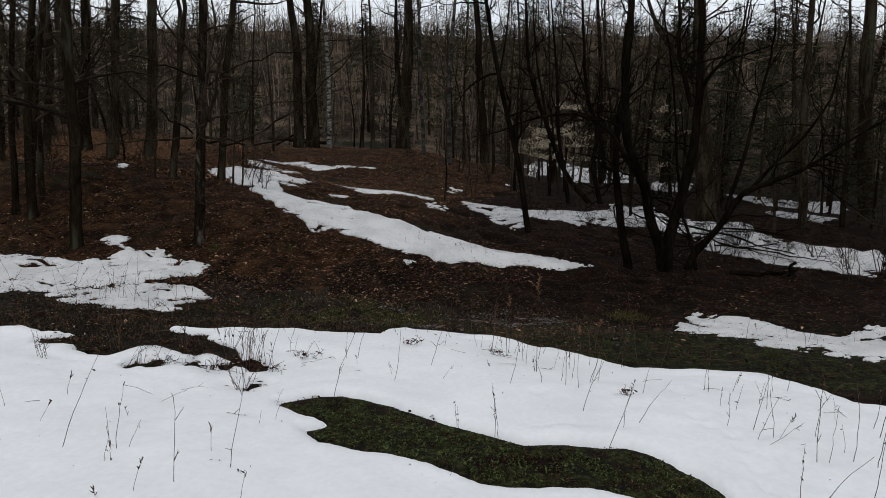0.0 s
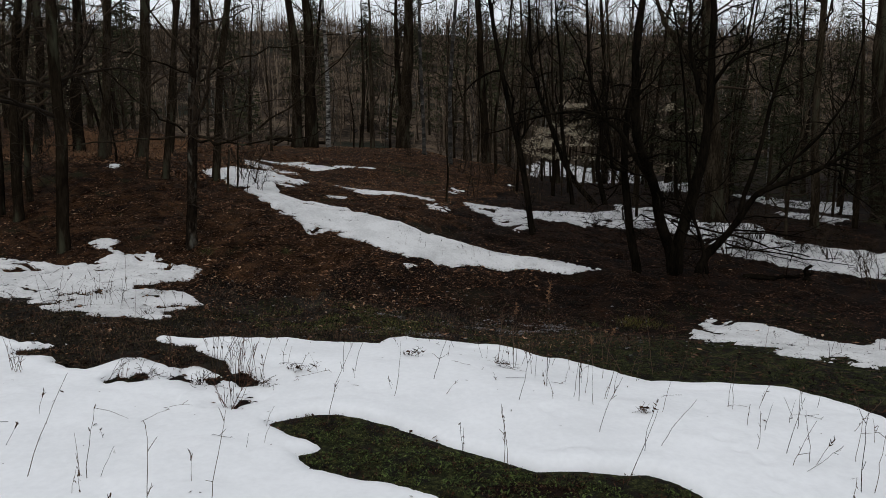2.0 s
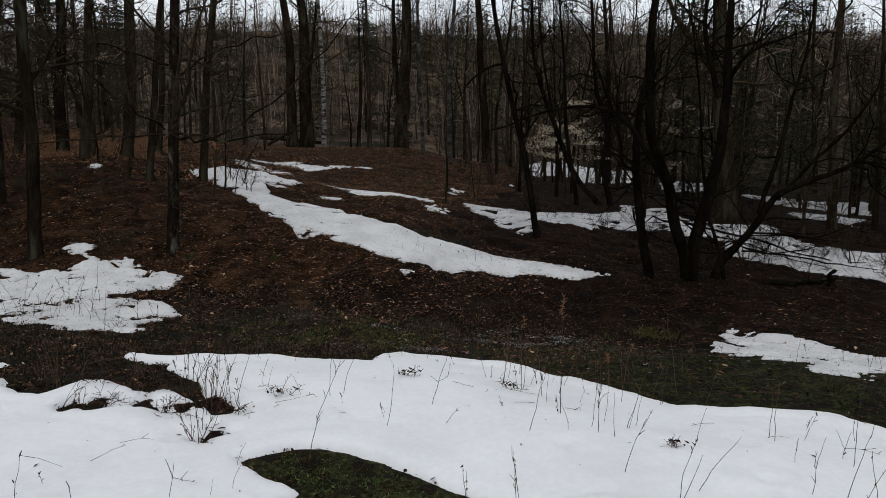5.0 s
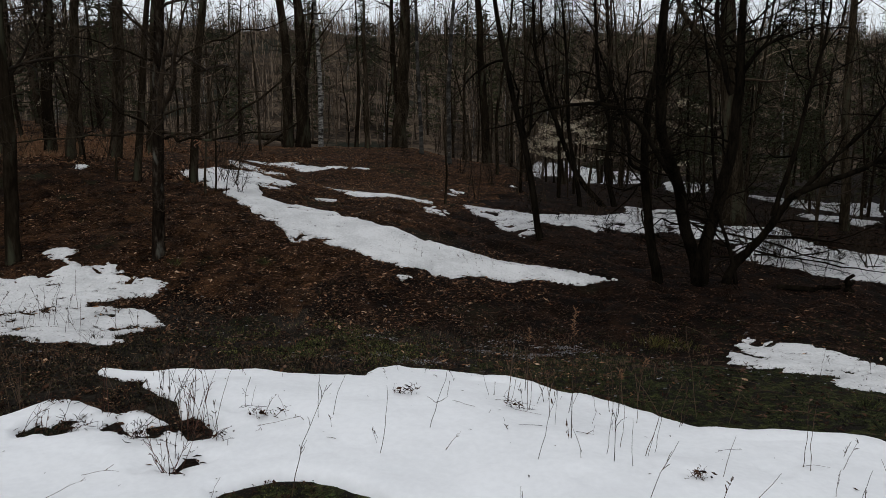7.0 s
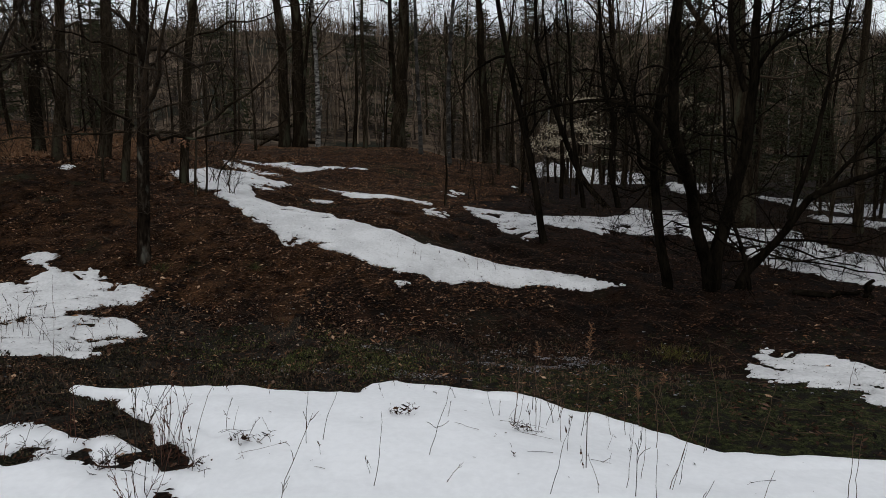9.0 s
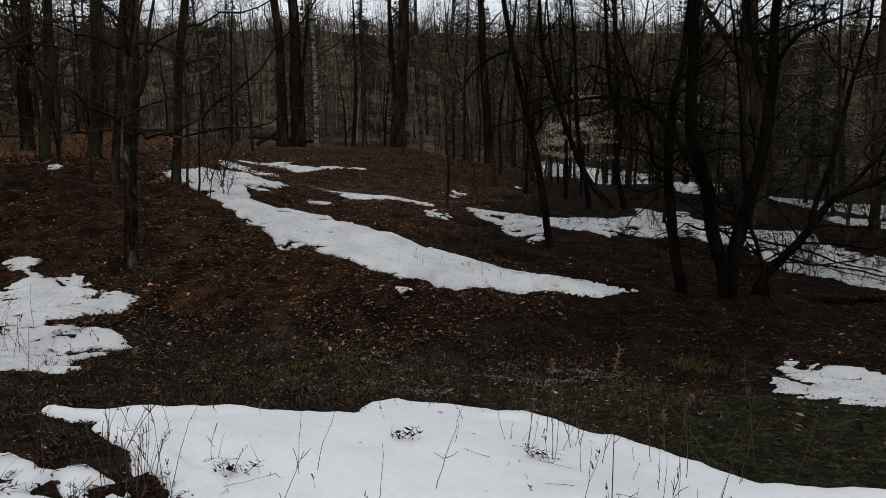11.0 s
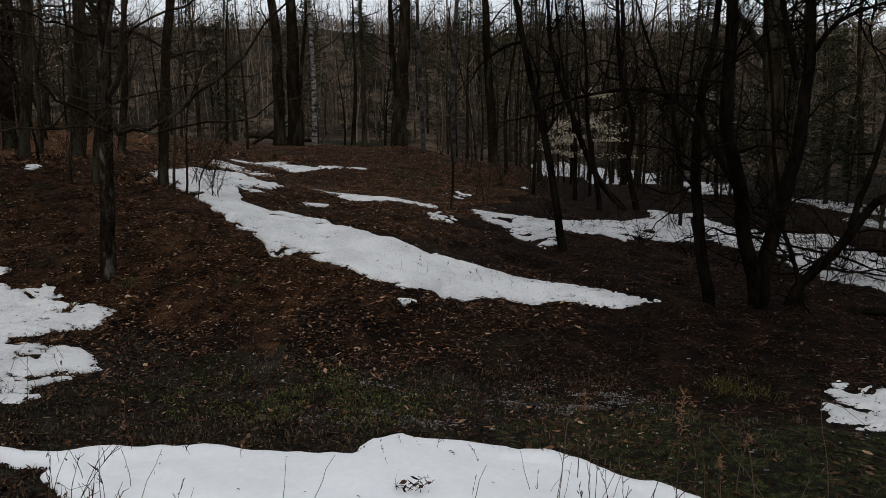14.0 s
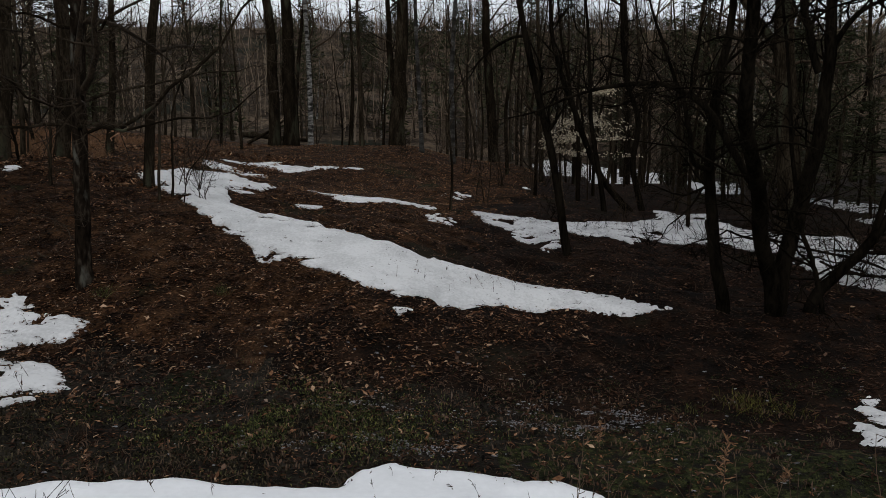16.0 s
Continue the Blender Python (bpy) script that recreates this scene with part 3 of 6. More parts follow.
def scatter_leaves(name, mat, label, x, y, size, rng, lift=0.012, curl=0.22, tilt=0.2, top=None):
    """Fallen leaves, each two bent halves, lying on the ground or on the snow."""
    n = len(x)
    z = (ground(x, y) if top is None else top) + lift * rng.random(n)
    a, s = rng.random(n) * 2 * np.pi, size * np.clip(rng.lognormal(-0.1, 0.42, n), 0.3, 1.9)
    base = np.array([(-1, 0, 0), (-0.1, 0.5, curl), (1, 0, 0.12), (-0.1, -0.5, curl)])[None] * (s / 2)[:, None, None]
    base = base * np.stack([np.ones(n), rng.uniform(0.35, 1.0, n), rng.uniform(0.8, 2.2, n)], -1)[:, None]
    tx, ty = rng.normal(0, tilt, n), rng.normal(0, tilt, n)
    vx = base[..., 0] * np.cos(a)[:, None] - base[..., 1] * np.sin(a)[:, None]
    vy = base[..., 0] * np.sin(a)[:, None] + base[..., 1] * np.cos(a)[:, None]
    vz = base[..., 2] * rng.uniform(-0.2, 1, n)[:, None] + vx * tx[:, None] + vy * ty[:, None] + (abs(tx) + abs(ty))[:, None] * (s / 5)[:, None]
    v = np.stack([vx + x[:, None], vy + y[:, None], vz + z[:, None]], -1).reshape(-1, 3)
    i = np.arange(n)[:, None] * 4
    f = np.concatenate([i + (0, 2, 1), i + (0, 3, 2)], 0)
    ob = new(name, mesh(name, v, f, mat, False))
    return tagged(ob, label, "leaves", kind="stuff")


def grass_blades(x, y, height, rng, label, mat, top=None):
    n = len(x)
    z = (ground(x, y) if top is None else top) - 0.005
    h = height * rng.uniform(0.4, 1.3, n)
    a = rng.random(n) * 2 * np.pi
    w = 0.004 + 0.006 * rng.random(n)
    bow = rng.uniform(0.2, 1.1, n) * h
    c, s = np.cos(a), np.sin(a)
    p = np.stack([x, y, z], -1)
    side, out = np.stack([-s * w, c * w, 0 * w], -1), np.stack([c * bow, s * bow, 0 * bow], -1)
    up = np.stack([0 * h, 0 * h, h], -1)
    v = np.stack([p - side, p + side, p + out * 0.35 + up * 0.7 + side * 0.8, p + out * 0.35 + up * 0.7 - side * 0.8, p + out + up], 1).reshape(-1, 3)
    i = np.arange(n)[:, None] * 5
    f = [list(q) for q in (i + (0, 1, 2, 3)).tolist()] + [list(q) for q in (i + (3, 2, 4)).tolist()]
    return tagged(new("grass", mesh("grass", v, f, mat, False)), label, "grass", kind="stuff")


# ---- dry weeds ----
def seed_pod():
    t = Tubes()
    t.add([(0, 0, 0), (0.001, 0, 0.012), (0, 0.002, 0.03), (0.003, 0.002, 0.05)], np.array((0.002, 0.0065, 0.0055, 0.001)), 6)
    return t.mesh("seed_head", SEED)


POD = seed_pod()


def weed(x, y, lean, height, style=None):
    """A dry stalk: bare, twiggy at the top, with a thin seed spike, or broken over."""
    rng = np.random.default_rng(int(abs(x * 713 + y * 3571)) + 5)
    on_snow = bool(in_snow(np.array([x]), np.array([y]))[0])
    style = int(rng.integers(0, 6)) if style is None else style
    note = ("bare", "twiggy", "seed-tipped", "broken-over", "bare", "leaf-hung")[style]
    root = tagged(new("dry_weed"), "thin %s dry brown stalk standing in the snow" % note if on_snow
                  else "thin %s dry brown stalk on the wet ground" % note, "weed", "dry weeds")
    root.location = (x, y, float(ground(x, y)))
    stem = Tubes()
    height = max(height, 0.12)
    away = rng.normal(0, 0.12) * height
    line = refine([(0, 0, -0.05), (lean * 0.45 + rng.normal(0, 0.015), away * 0.4, height * 0.5), (lean, away, height)], 9)
    line[2:] += rng.normal(0, 0.006 * min(1, height), (7, 3))
    r = np.linspace(0.0036, 0.0015, 9) * (0.65 + 0.45 * min(height, 1.2))
    stem.add(line, r, 5)
    if style == 1:
        sprout(rng, stem, line, r * 0.8, 1, int(rng.integers(3, 7)), height * 0.2, 0.35, 0.03, 0.4, 0.2)
    elif style == 3:
        side = 1 if rng.random() < 0.5 else -1
        n = height * rng.uniform(0.15, 0.4)
        stem.add([line[8], line[8] + (side * n * 0.4, rng.normal(0, 0.05), -0.02 - 0.1 * n), line[8] + (side * n * 0.9, rng.normal(0, 0.08), -0.55 * n)], np.array((0.0022, 0.0018, 0.0012)), 4)
    elif style == 0:
        sprout(rng, stem, line, r, 1, 2, height * 0.18, 0.5, 0.0, 0.3, 0.1)
    stalk = part("stem", stem.mesh("stem", STRAW), root)
    if style == 5:
        scraps = []
        for k in range(int(rng.integers(3, 8))):
            p = line[8] - (line[8] - line[4]) * rng.random() ** 1.5
            d, e = np.array((rng.normal(0, 0.012), rng.normal(0, 0.012), -rng.uniform(0.015, 0.045))), rng.normal(0, 1, 3) * (0.004, 0.004, 0.002)
            scraps.append(np.array([p, p + d * 0.5 + e, p + d, p + d * 0.5 - e]))
        part("leaf_scraps", mesh("leaf_scraps", np.concatenate(scraps), np.arange(4 * len(scraps)).reshape(-1, 4), SEED, False), stalk, "withered dark leaves hanging on the stalk", "stuff")
    if style in (2, 3):
        for k in range(5 if style == 2 else 2):
            p = line[8] - (line[8] - line[6]) * rng.random() + rng.normal(0, 0.003, 3)
            pod = part("seed_head", POD, stalk)
            pod.location = p
            pod.rotation_euler = (rng.normal(0, 0.4), rng.normal(0, 0.4), rng.uniform(0, 6))
            pod.scale = (0.7, 0.7, rng.uniform(0.5, 1.1))


def stalks(rows):
    for row in rows:
        weed(*row)


def plume_weed(x, y, height, mat, label, lean=0.0):
    """A tall weed with a loose dried plume."""
    rng = np.random.default_rng(int(abs(x * 91 + y * 57)))
    root = tagged(new("plume_weed"), label, "weed", "dry weeds")
    root.location = (x, y, float(ground(x, y)))
    stem, plume = Tubes(), Tubes()
    line = refine([(0, 0, -0.03), (lean * 0.4, 0.02, height * 0.5), (lean, 0, height)], 9)
    r = np.linspace(0.005, 0.0018, 9)
    stem.add(line, r, 5)
    sprout(rng, stem, line, r, 1, 4, 0.2, 0.5, 0.05, 0.2, 0.1)
    stalk = part("stem", stem.mesh("stem", STRAW), root)
    for k in range(46):
        p = line[6] + (line[8] - line[6]) * (0.3 + 0.75 * rng.random())
        plume.add(bend(rng, p, rng.normal(0, 1, 3) * (1, 1, 0.5) + (0, 0, 0.6), rng.uniform(0.02, 0.06), 3, 0.25, 0.02), np.array((0.0012, 0.003, 0.003, 0.001)), 3)
    part("plume", plume.mesh("plume", mat), stalk, "fluffy dried plume", "stuff")


def tuft(x, y, blades, height, mat, label, spread=0.12):
    """A tussock of arching blades."""
    rng = np.random.default_rng(int(abs(x * 37 + y * 411)))
    t = Tubes()
    for k in range(blades):
        a = rng.uniform(0, 2 * np.pi)
        p = np.array((rng.normal(0, spread * 0.5), rng.normal(0, spread * 0.5), -0.02))
        t.add(bend(rng, p, (np.cos(a) * rng.uniform(0.1, 1.0), np.sin(a) * rng.uniform(0.1, 1.0), 1), height * rng.uniform(0.5, 1.2), 5, 0.12, -0.08),
              np.array((0.003, 0.0028, 0.0025, 0.002, 0.0014, 0.0006)), 3)
    root = tagged(new("grass_tuft"), label, "grass tuft", "grass tufts")
    root.location = (x, y, float(ground(x, y)))
    part("blade_mass", t.mesh("blade_mass", mat), root, "", "stuff")


def dead_clump(x, y, size, label):
    """Dead weeds beaten down into a dark knot, with curled leaves at the base."""
    rng = np.random.default_rng(int(abs(x * 337 + y * 41)))
    root = tagged(new("dead_weed_clump"), label, "weed", "dead weed clumps")
    root.location = (x, y, float(snow_state(np.array([x]), np.array([y]))[1][0]) - 0.01)
    t, quads = Tubes(), []
    for k in range(int(rng.integers(7, 13))):
        a = rng.uniform(-0.5, 3.6)
        line = bend(rng, (rng.normal(0, 0.15 * size), rng.normal(0, 0.08 * size), -0.03), (np.cos(a) * 0.9, rng.normal(0, 0.5), rng.uniform(0.15, 1.2)), size * rng.uniform(0.5, 1.3), 6, 0.22, -0.1)
        r = np.linspace(0.0036, 0.0014, 7)
        t.add(line, r, 4)
        sprout(rng, t, line, r, 1, 4, size * 0.3, 0.8, -0.05, 0.2, 0.3)
    for k in range(int(60 * size + 14)):
        p = rng.normal(0, 1, 3) * (0.32 * size, 0.16 * size, 0.0) + (0, 0, 0.05 + rng.uniform(0, 0.12) * size)
        d, e = rng.normal(0, 1, 3) * (0.02, 0.02, 0.01), rng.normal(0, 1, 3) * (0.008, 0.008, 0.008)
        quads.append(np.array([p - d, p + e, p + d, p - e]))
    part("stem_mass", t.mesh("stem_mass", SEED), root, "", "stuff")
    part("leaf_mass", mesh("leaf_mass", np.concatenate(quads), np.arange(4 * len(quads)).reshape(-1, 4), LEAF, False), root, "curled dead leaves", "stuff")


def brush(x, y, stems, height, label, mat=None, reach=0.35):
    """A many-stemmed bare shrub."""
    rng = np.random.default_rng(int(abs(x * 57 + y * 313)))
    root = tagged(new("shrub"), label, "shrub", "bare shrubs")
    root.location = (x, y, float(ground(x, y)))
    twigs = Tubes()
    slim = 0.3 if height < 0.75 else 1.0
    for k in range(stems):
        a = rng.uniform(0, 2 * np.pi)
        line = bend(rng, (rng.normal(0, 0.08), rng.normal(0, 0.08), -0.05), (np.cos(a) * reach, np.sin(a) * reach, 1), height * rng.uniform(0.6, 1.15), 7, 0.13, 0.02)
        r = np.linspace(0.004 + 0.004 * height, 0.002, 8) * (0.4 + 0.6 * slim)
        st = Tubes()
        st.add(line, r, 5)
        part("stem", st.mesh("stem", mat or TWIG), root)
        sprout(rng, twigs, line, r, 2 if slim == 1.0 else 1, 8, height * 0.35, 0.8, 0.06, 0.15, 0.2, True)
    part("twig_mass", twigs.mesh("twig_mass", mat or TWIG), root, "", "stuff")
    return root


def beech(x, y, height, leaves, mat, label, size=0.075, reach=0.36, boughs=16):
    """A young tree that has kept its dead leaves, in flat layers."""
    rng = np.random.default_rng(int(abs(x * 17 + y * 719)))
    root = tagged(new("young_beech"), label, "tree", "young beeches")
    root.location = (x, y, float(ground(x, y)))
    trunk, twigs = Tubes(), Tubes()
    line = bend(rng, (0, 0, -0.1), (0, 0, 1), height, 8, 0.06, 0.05)
    trunk.add(line, np.linspace(0.03, 0.006, 9), 6)
    lv, lf, n = [], [], 0
    for k in range(boughs):
        u = rng.uniform(0.4, 1.0)
        p = line[min(int(u * 8), 7)]
        a = rng.uniform(0, 2 * np.pi)
        sub = bend(rng, p, (np.cos(a), np.sin(a), 0.12), height * reach * (1.25 - u), 6, 0.12, -0.01)
        twigs.add(sub, np.linspace(0.008, 0.002, 7), 3)
        m = leaves // boughs
        w = 1.2 + rng.random(m) * 4.7
        j = w.astype(int)
        at = sub[j] + (sub[j + 1] - sub[j]) * (w - j)[:, None] + rng.normal(0, 0.08, (m, 3)) * (1, 1, 0.5)
        d = rng.normal(0, 1, (m, 3)) * (1, 1, 0.3) + (np.cos(a), np.sin(a), -0.8)
        d *= (size * rng.uniform(0.7, 1.3, m) / np.linalg.norm(d, axis=1))[:, None]
        s = np.cross(d, rng.normal(0, 1, (m, 3)))
        s *= size * 0.27 / np.linalg.norm(s, axis=1)[:, None]
        lv.append(np.stack([at, at + d * 0.45 - s, at + d, at + d * 0.45 + s], 1).reshape(-1, 3))
        lf.append(n + np.arange(4 * m).reshape(-1, 4))
        n += 4 * m
    part("trunk", trunk.mesh("trunk", TWIG), root)
    spray = part("twig_mass", twigs.mesh("twig_mass", TWIG), root, "", "stuff")
    part("foliage", mesh("foliage", np.concatenate(lv), np.concatenate(lf), mat, False), spray, "dry papery leaves still hanging", "stuff")


def fallen_branch(name, label, points, girth, shoots, mat):
    """A dead stem lying on the ground; points are (x, y, height over the ground)."""
    rng = np.random.default_rng(int(abs(points[0][0] * 219 + points[0][1] * 83)))
    line = refine([(px, py, float(ground(px, py)) + h) for px, py, h in points], 12)
    line[1:-1] += np.cumsum(rng.normal(0, 0.02 if girth > 0.06 else 0.055, (10, 3)), 0) * np.array((1, 1, 0.5)) * (len(line) > 3)
    root = tagged(new(name), label, "dead wood", "dead wood")
    base = line[0].copy()
    root.location = base
    t, w = Tubes(), Tubes()
    r = np.linspace(girth, girth * 0.35, 12) * rng.uniform(0.75, 1.2, 12)
    t.add(line - base, r, 8)
    part("trunk", t.mesh("trunk", mat), root)
    if shoots:
        sprout(rng, w, line - base, r * 0.5, 2, shoots, 0.9, 0.9, 0.03, 0.2, 0.25)
        part("twig_mass", w.mesh("twig_mass", mat), root, "", "stuff")


build_ground()

# ---- snow, patch by patch ----
BARE_TURF = ((-1.87, 6.77), (-1.71, 6.88), (-1.41, 7.01), (-1.15, 7.01), (-0.87, 6.92), (-0.54, 6.76), (-0.21, 6.49), (0.09, 6.26), (0.44, 6.02), (0.78, 5.76), (1.18, 5.74), (1.56, 5.69), (1.77, 5.70), (1.95, 5.57), (2.13, 5.32), (2.28, 5.06), (2.35, 4.84), (2.40, 4.24), (1.53, 4.71), (1.28, 4.78), (1.01, 4.83), (0.55, 4.88), (0.31, 4.95), (-0.02, 5.14), (-0.44, 5.42), (-0.76, 5.52), (-1.04, 5.63), (-1.29, 5.80), (-1.45, 6.04), (-1.30, 6.11), (-1.22, 6.19), (-1.23, 6.19), (-1.33, 6.28), (-1.49, 6.33), (-1.68, 6.49))
snow_patch("ragged snow patch at the foot of the bank", ((-10.14, 13.25), (-9.43, 13.27), (-8.74, 13.23), (-8.15, 13.14), (-7.63, 13.05), (-7.12, 13.05), (-7.15, 13.22), (-7.05, 13.50), (-7.41, 13.74), (-7.55, 13.87), (-7.45, 14.04), (-7.20, 14.13), (-7.00, 13.94), (-7.05, 13.72), (-6.86, 13.52), (-6.55, 13.39), (-6.31, 13.51), (-5.82, 13.30), (-5.59, 13.11), (-5.21, 13.14), (-4.76, 12.99), (-5.00, 12.82), (-4.78, 12.59), (-5.03, 12.51), (-5.41, 12.44), (-5.81, 12.20), (-5.74, 12.04), (-5.19, 11.99), (-4.94, 12.02), (-4.67, 11.85), (-4.35, 11.53), (-4.38, 11.28), (-4.54, 11.02), (-4.54, 10.56), (-4.82, 10.39), (-5.30, 10.22), (-5.77, 10.27), (-7.52, 11.34), (-8.23, 11.47), (-10.60, 11.60), (-10.80, 13.20)), 0.045, 0.03, melt=0.88, ragged=0.8)
snow_patch("long tongue of snow lying along the track", ((-7.48, 20.11), (-7.29, 22.59), (-6.36, 22.83), (-4.97, 21.20), (-4.24, 20.59), (-4.94, 18.91), (-4.46, 17.62), (-3.75, 17.23), (-2.80, 16.95), (-1.78, 16.12), (-0.63, 15.82), (0.23, 15.78), (1.20, 15.55), (1.89, 15.42), (2.83, 15.14), (3.70, 14.80), (2.83, 14.58), (2.20, 14.78), (1.55, 14.66), (0.87, 14.66), (0.30, 14.38), (-0.30, 14.20), (-0.82, 14.10), (-1.34, 14.23), (-2.18, 14.71), (-3.08, 14.96), (-3.63, 15.61), (-4.62, 16.47), (-5.37, 17.41), (-6.30, 18.44)), 0.05, 0.034, melt=0.25, ragged=0.65)
snow_patch("small lump of snow beside the track", ((-0.83, 13.69), (-0.70, 13.91), (-0.58, 13.76), (-0.76, 13.56)), 0.06, 0.03)
snow_patch("thin snow strip across the upper track", ((-7.68, 25.77), (-6.47, 25.73), (-4.6, 25.68), (-3.04, 26.4), (-2.42, 26.2), (-2.95, 25.66), (-4.11, 25.22), (-4.91, 24.27), (-5.68, 24.62)), 0.04, 0.045, melt=0.85, trim=0.07)
snow_patch("thin snow strip across the upper track", ((-7.75, 24.92), (-6.75, 24.59), (-5.49, 23.48), (-5, 23.45), (-4.97, 22.14), (-5.73, 22.33), (-7.24, 23.7)), 0.04, 0.045, melt=0.85, trim=0.07)
snow_patch("thin snow strip among brown leaves", ((-3.65, 21.15), (-2.67, 21.9), (-1.59, 21.45), (-0.22, 20.87), (-0.37, 20.36), (-1.32, 20.15), (-2.13, 20.22)), 0.03, 0.035, melt=0.95)
snow_patch("small melting snow patch among brown leaves", ((-0.62, 19.03), (-0.2, 19.32), (0.37, 19.22), (0.09, 18.62), (-0.41, 18.44)), 0.03, 0.035, melt=1.0)
snow_patch("small melting snow patch among brown leaves", ((-3.46, 18.61), (-3.31, 18.93), (-2.87, 18.96), (-2.94, 18.52)), 0.025, 0.03, melt=1.1)
snow_patch("scrap of thin snow among brown leaves", ((-0.12, 23.09), (0.34, 23.7), (0.79, 23.42), (0.32, 22.62)), 0.03, 0.04, melt=1.0)
snow_patch("scrap of thin snow among brown leaves", ((-4.82, 18.85), (-4.55, 19.2), (-4.33, 19.03), (-4.51, 18.52)), 0.03, 0.04, melt=1.0)
snow_patch("melting band of snow under the crooked trees", ((0.52, 20.57), (1.08, 20.55), (1.87, 20.28), (2.33, 20.11), (2.58, 19.57), (3.44, 20.02), (4.48, 21.09), (5.64, 22.50), (6.08, 23.09), (6.52, 24.48), (7.02, 23.69), (7.92, 23.55), (6.27, 19.14), (5.46, 19.09), (4.64, 18.90), (3.77, 18.42), (3.10, 18.50), (2.37, 18.42), (2.25, 17.38), (1.89, 17.20), (1.81, 17.60), (2.13, 17.96), (1.63, 17.91), (1.38, 18.29), (0.91, 18.81)), 0.03, 0.034, melt=0.98, rotten=True)
snow_patch("rotten snow under fallen branches and twigs", ((7.64, 23.29), (7.66, 21.41), (8.14, 20.2), (9.36, 19.77), (9.46, 17.34), (10.41, 16.75), (11.68, 16.37), (9.91, 14.15), (9.09, 14.84), (8.59, 15.13), (8.23, 15.52), (7.37, 15.94), (7.04, 16.55), (7.03, 18.02), (6.12, 19.04)), 0.035, 0.034, melt=0.8)
snow_patch("melting snow patch beside the wet ditch", ((4.25, 11.46), (4.53, 11.59), (4.70, 11.62), (4.65, 11.87), (4.94, 12.04), (5.12, 12.08), (5.10, 11.97), (4.81, 11.82), (4.96, 11.68), (5.33, 11.92), (5.43, 11.80), (5.68, 11.83), (5.89, 11.71), (6.17, 11.02), (6.53, 10.60), (6.98, 10.39), (7.46, 10.93), (8.01, 11.48), (7.99, 11.03), (9.60, 10.90), (8.60, 9.00), (6.33, 8.65), (6.07, 8.84), (5.65, 9.11), (5.32, 9.28), (4.78, 10.21), (4.72, 10.30), (4.56, 10.46), (4.48, 10.64), (4.30, 10.68), (4.18, 10.77), (4.25, 11.08)), 0.045, 0.03, melt=0.9)
snow_patch("snow field in the far hollow behind the trunks", ((7.21, 57.34), (8.99, 59.4), (11.06, 59.66), (12.35, 54.31), (14.68, 52.8), (15.44, 49.6), (11.6, 38.5), (9.8, 39.2), (8.3, 40.2), (9.57, 47.62), (7.46, 49.58)), 0.08, 0.12, melt=1.0)
snow_patch("snow lying in the far hollow behind the trunks", ((13.59, 40.74), (14.74, 40.61), (12.49, 32.03), (10.57, 27.41), (9.87, 27.94), (9.62, 29.16)), 0.08, 0.12, melt=0.2)
snow_patch("small far snow patch among brown leaves", ((2.43, 25.62), (2.68, 25.67), (2.72, 25.49), (2.44, 25.33)), 0.04, 0.06)
snow_patch("small far snow patch among brown leaves", ((6.92, 51.77), (7.71, 51.2), (7.29, 49.02), (3.95, 30.25)), 0.04, 0.06)
snow_patch("rotten streaks of snow between far trunks", ((11.74, 22.88), (12.51, 21.76), (12.96, 20.7), (12.14, 19.51), (11.58, 20.3), (11.33, 21.54)), 0.04, 0.05, melt=1.0, rotten=True)
snow_patch("snow lying in the far hollow behind the trunks", ((11.63, 27.05), (13.19, 26.25), (14.21, 25.12), (15.98, 25.07), (14.03, 22.25), (13.13, 23.35), (12.34, 24.67)), 0.06, 0.06, melt=1.0, rotten=True)
snow_patch("thin remnant of snow among the trunks on the bank", ((-9.23, 17.94), (-9.13, 18.27), (-8.93, 18.14), (-8.85, 17.89), (-8.99, 17.66)), 0.03, 0.035, melt=1.05)
THAWED_1 = ((-3.84, 7.90), (-3.70, 8.01), (-3.58, 8.08), (-3.52, 7.96), (-3.64, 7.84), (-3.76, 7.84))
THAWED_2 = ((-3.43, 8.00), (-3.25, 8.07), (-3.24, 7.97), (-3.07, 7.82), (-2.81, 7.80), (-2.74, 7.66), (-2.91, 7.65), (-3.10, 7.75), (-3.29, 7.85))
THAWED_3 = ((-3.00, 7.97), (-2.85, 8.02), (-2.71, 7.90), (-2.82, 7.84))
THAWED_4 = ((-2.61, 8.11), (-2.46, 8.00), (-2.28, 7.93), (-2.24, 7.76), (-2.41, 7.76), (-2.57, 7.86), (-2.57, 7.98))
THAWED_5 = ((-2.57, 7.10), (-2.50, 7.20), (-2.42, 7.24), (-2.38, 7.36), (-2.25, 7.40), (-2.16, 7.26), (-2.28, 7.17), (-2.33, 7.03), (-2.48, 6.99))
THAWED_6 = ((-4.11, 7.68), (-3.98, 7.83), (-3.82, 7.80), (-3.53, 7.76), (-3.71, 7.69), (-3.95, 7.66))
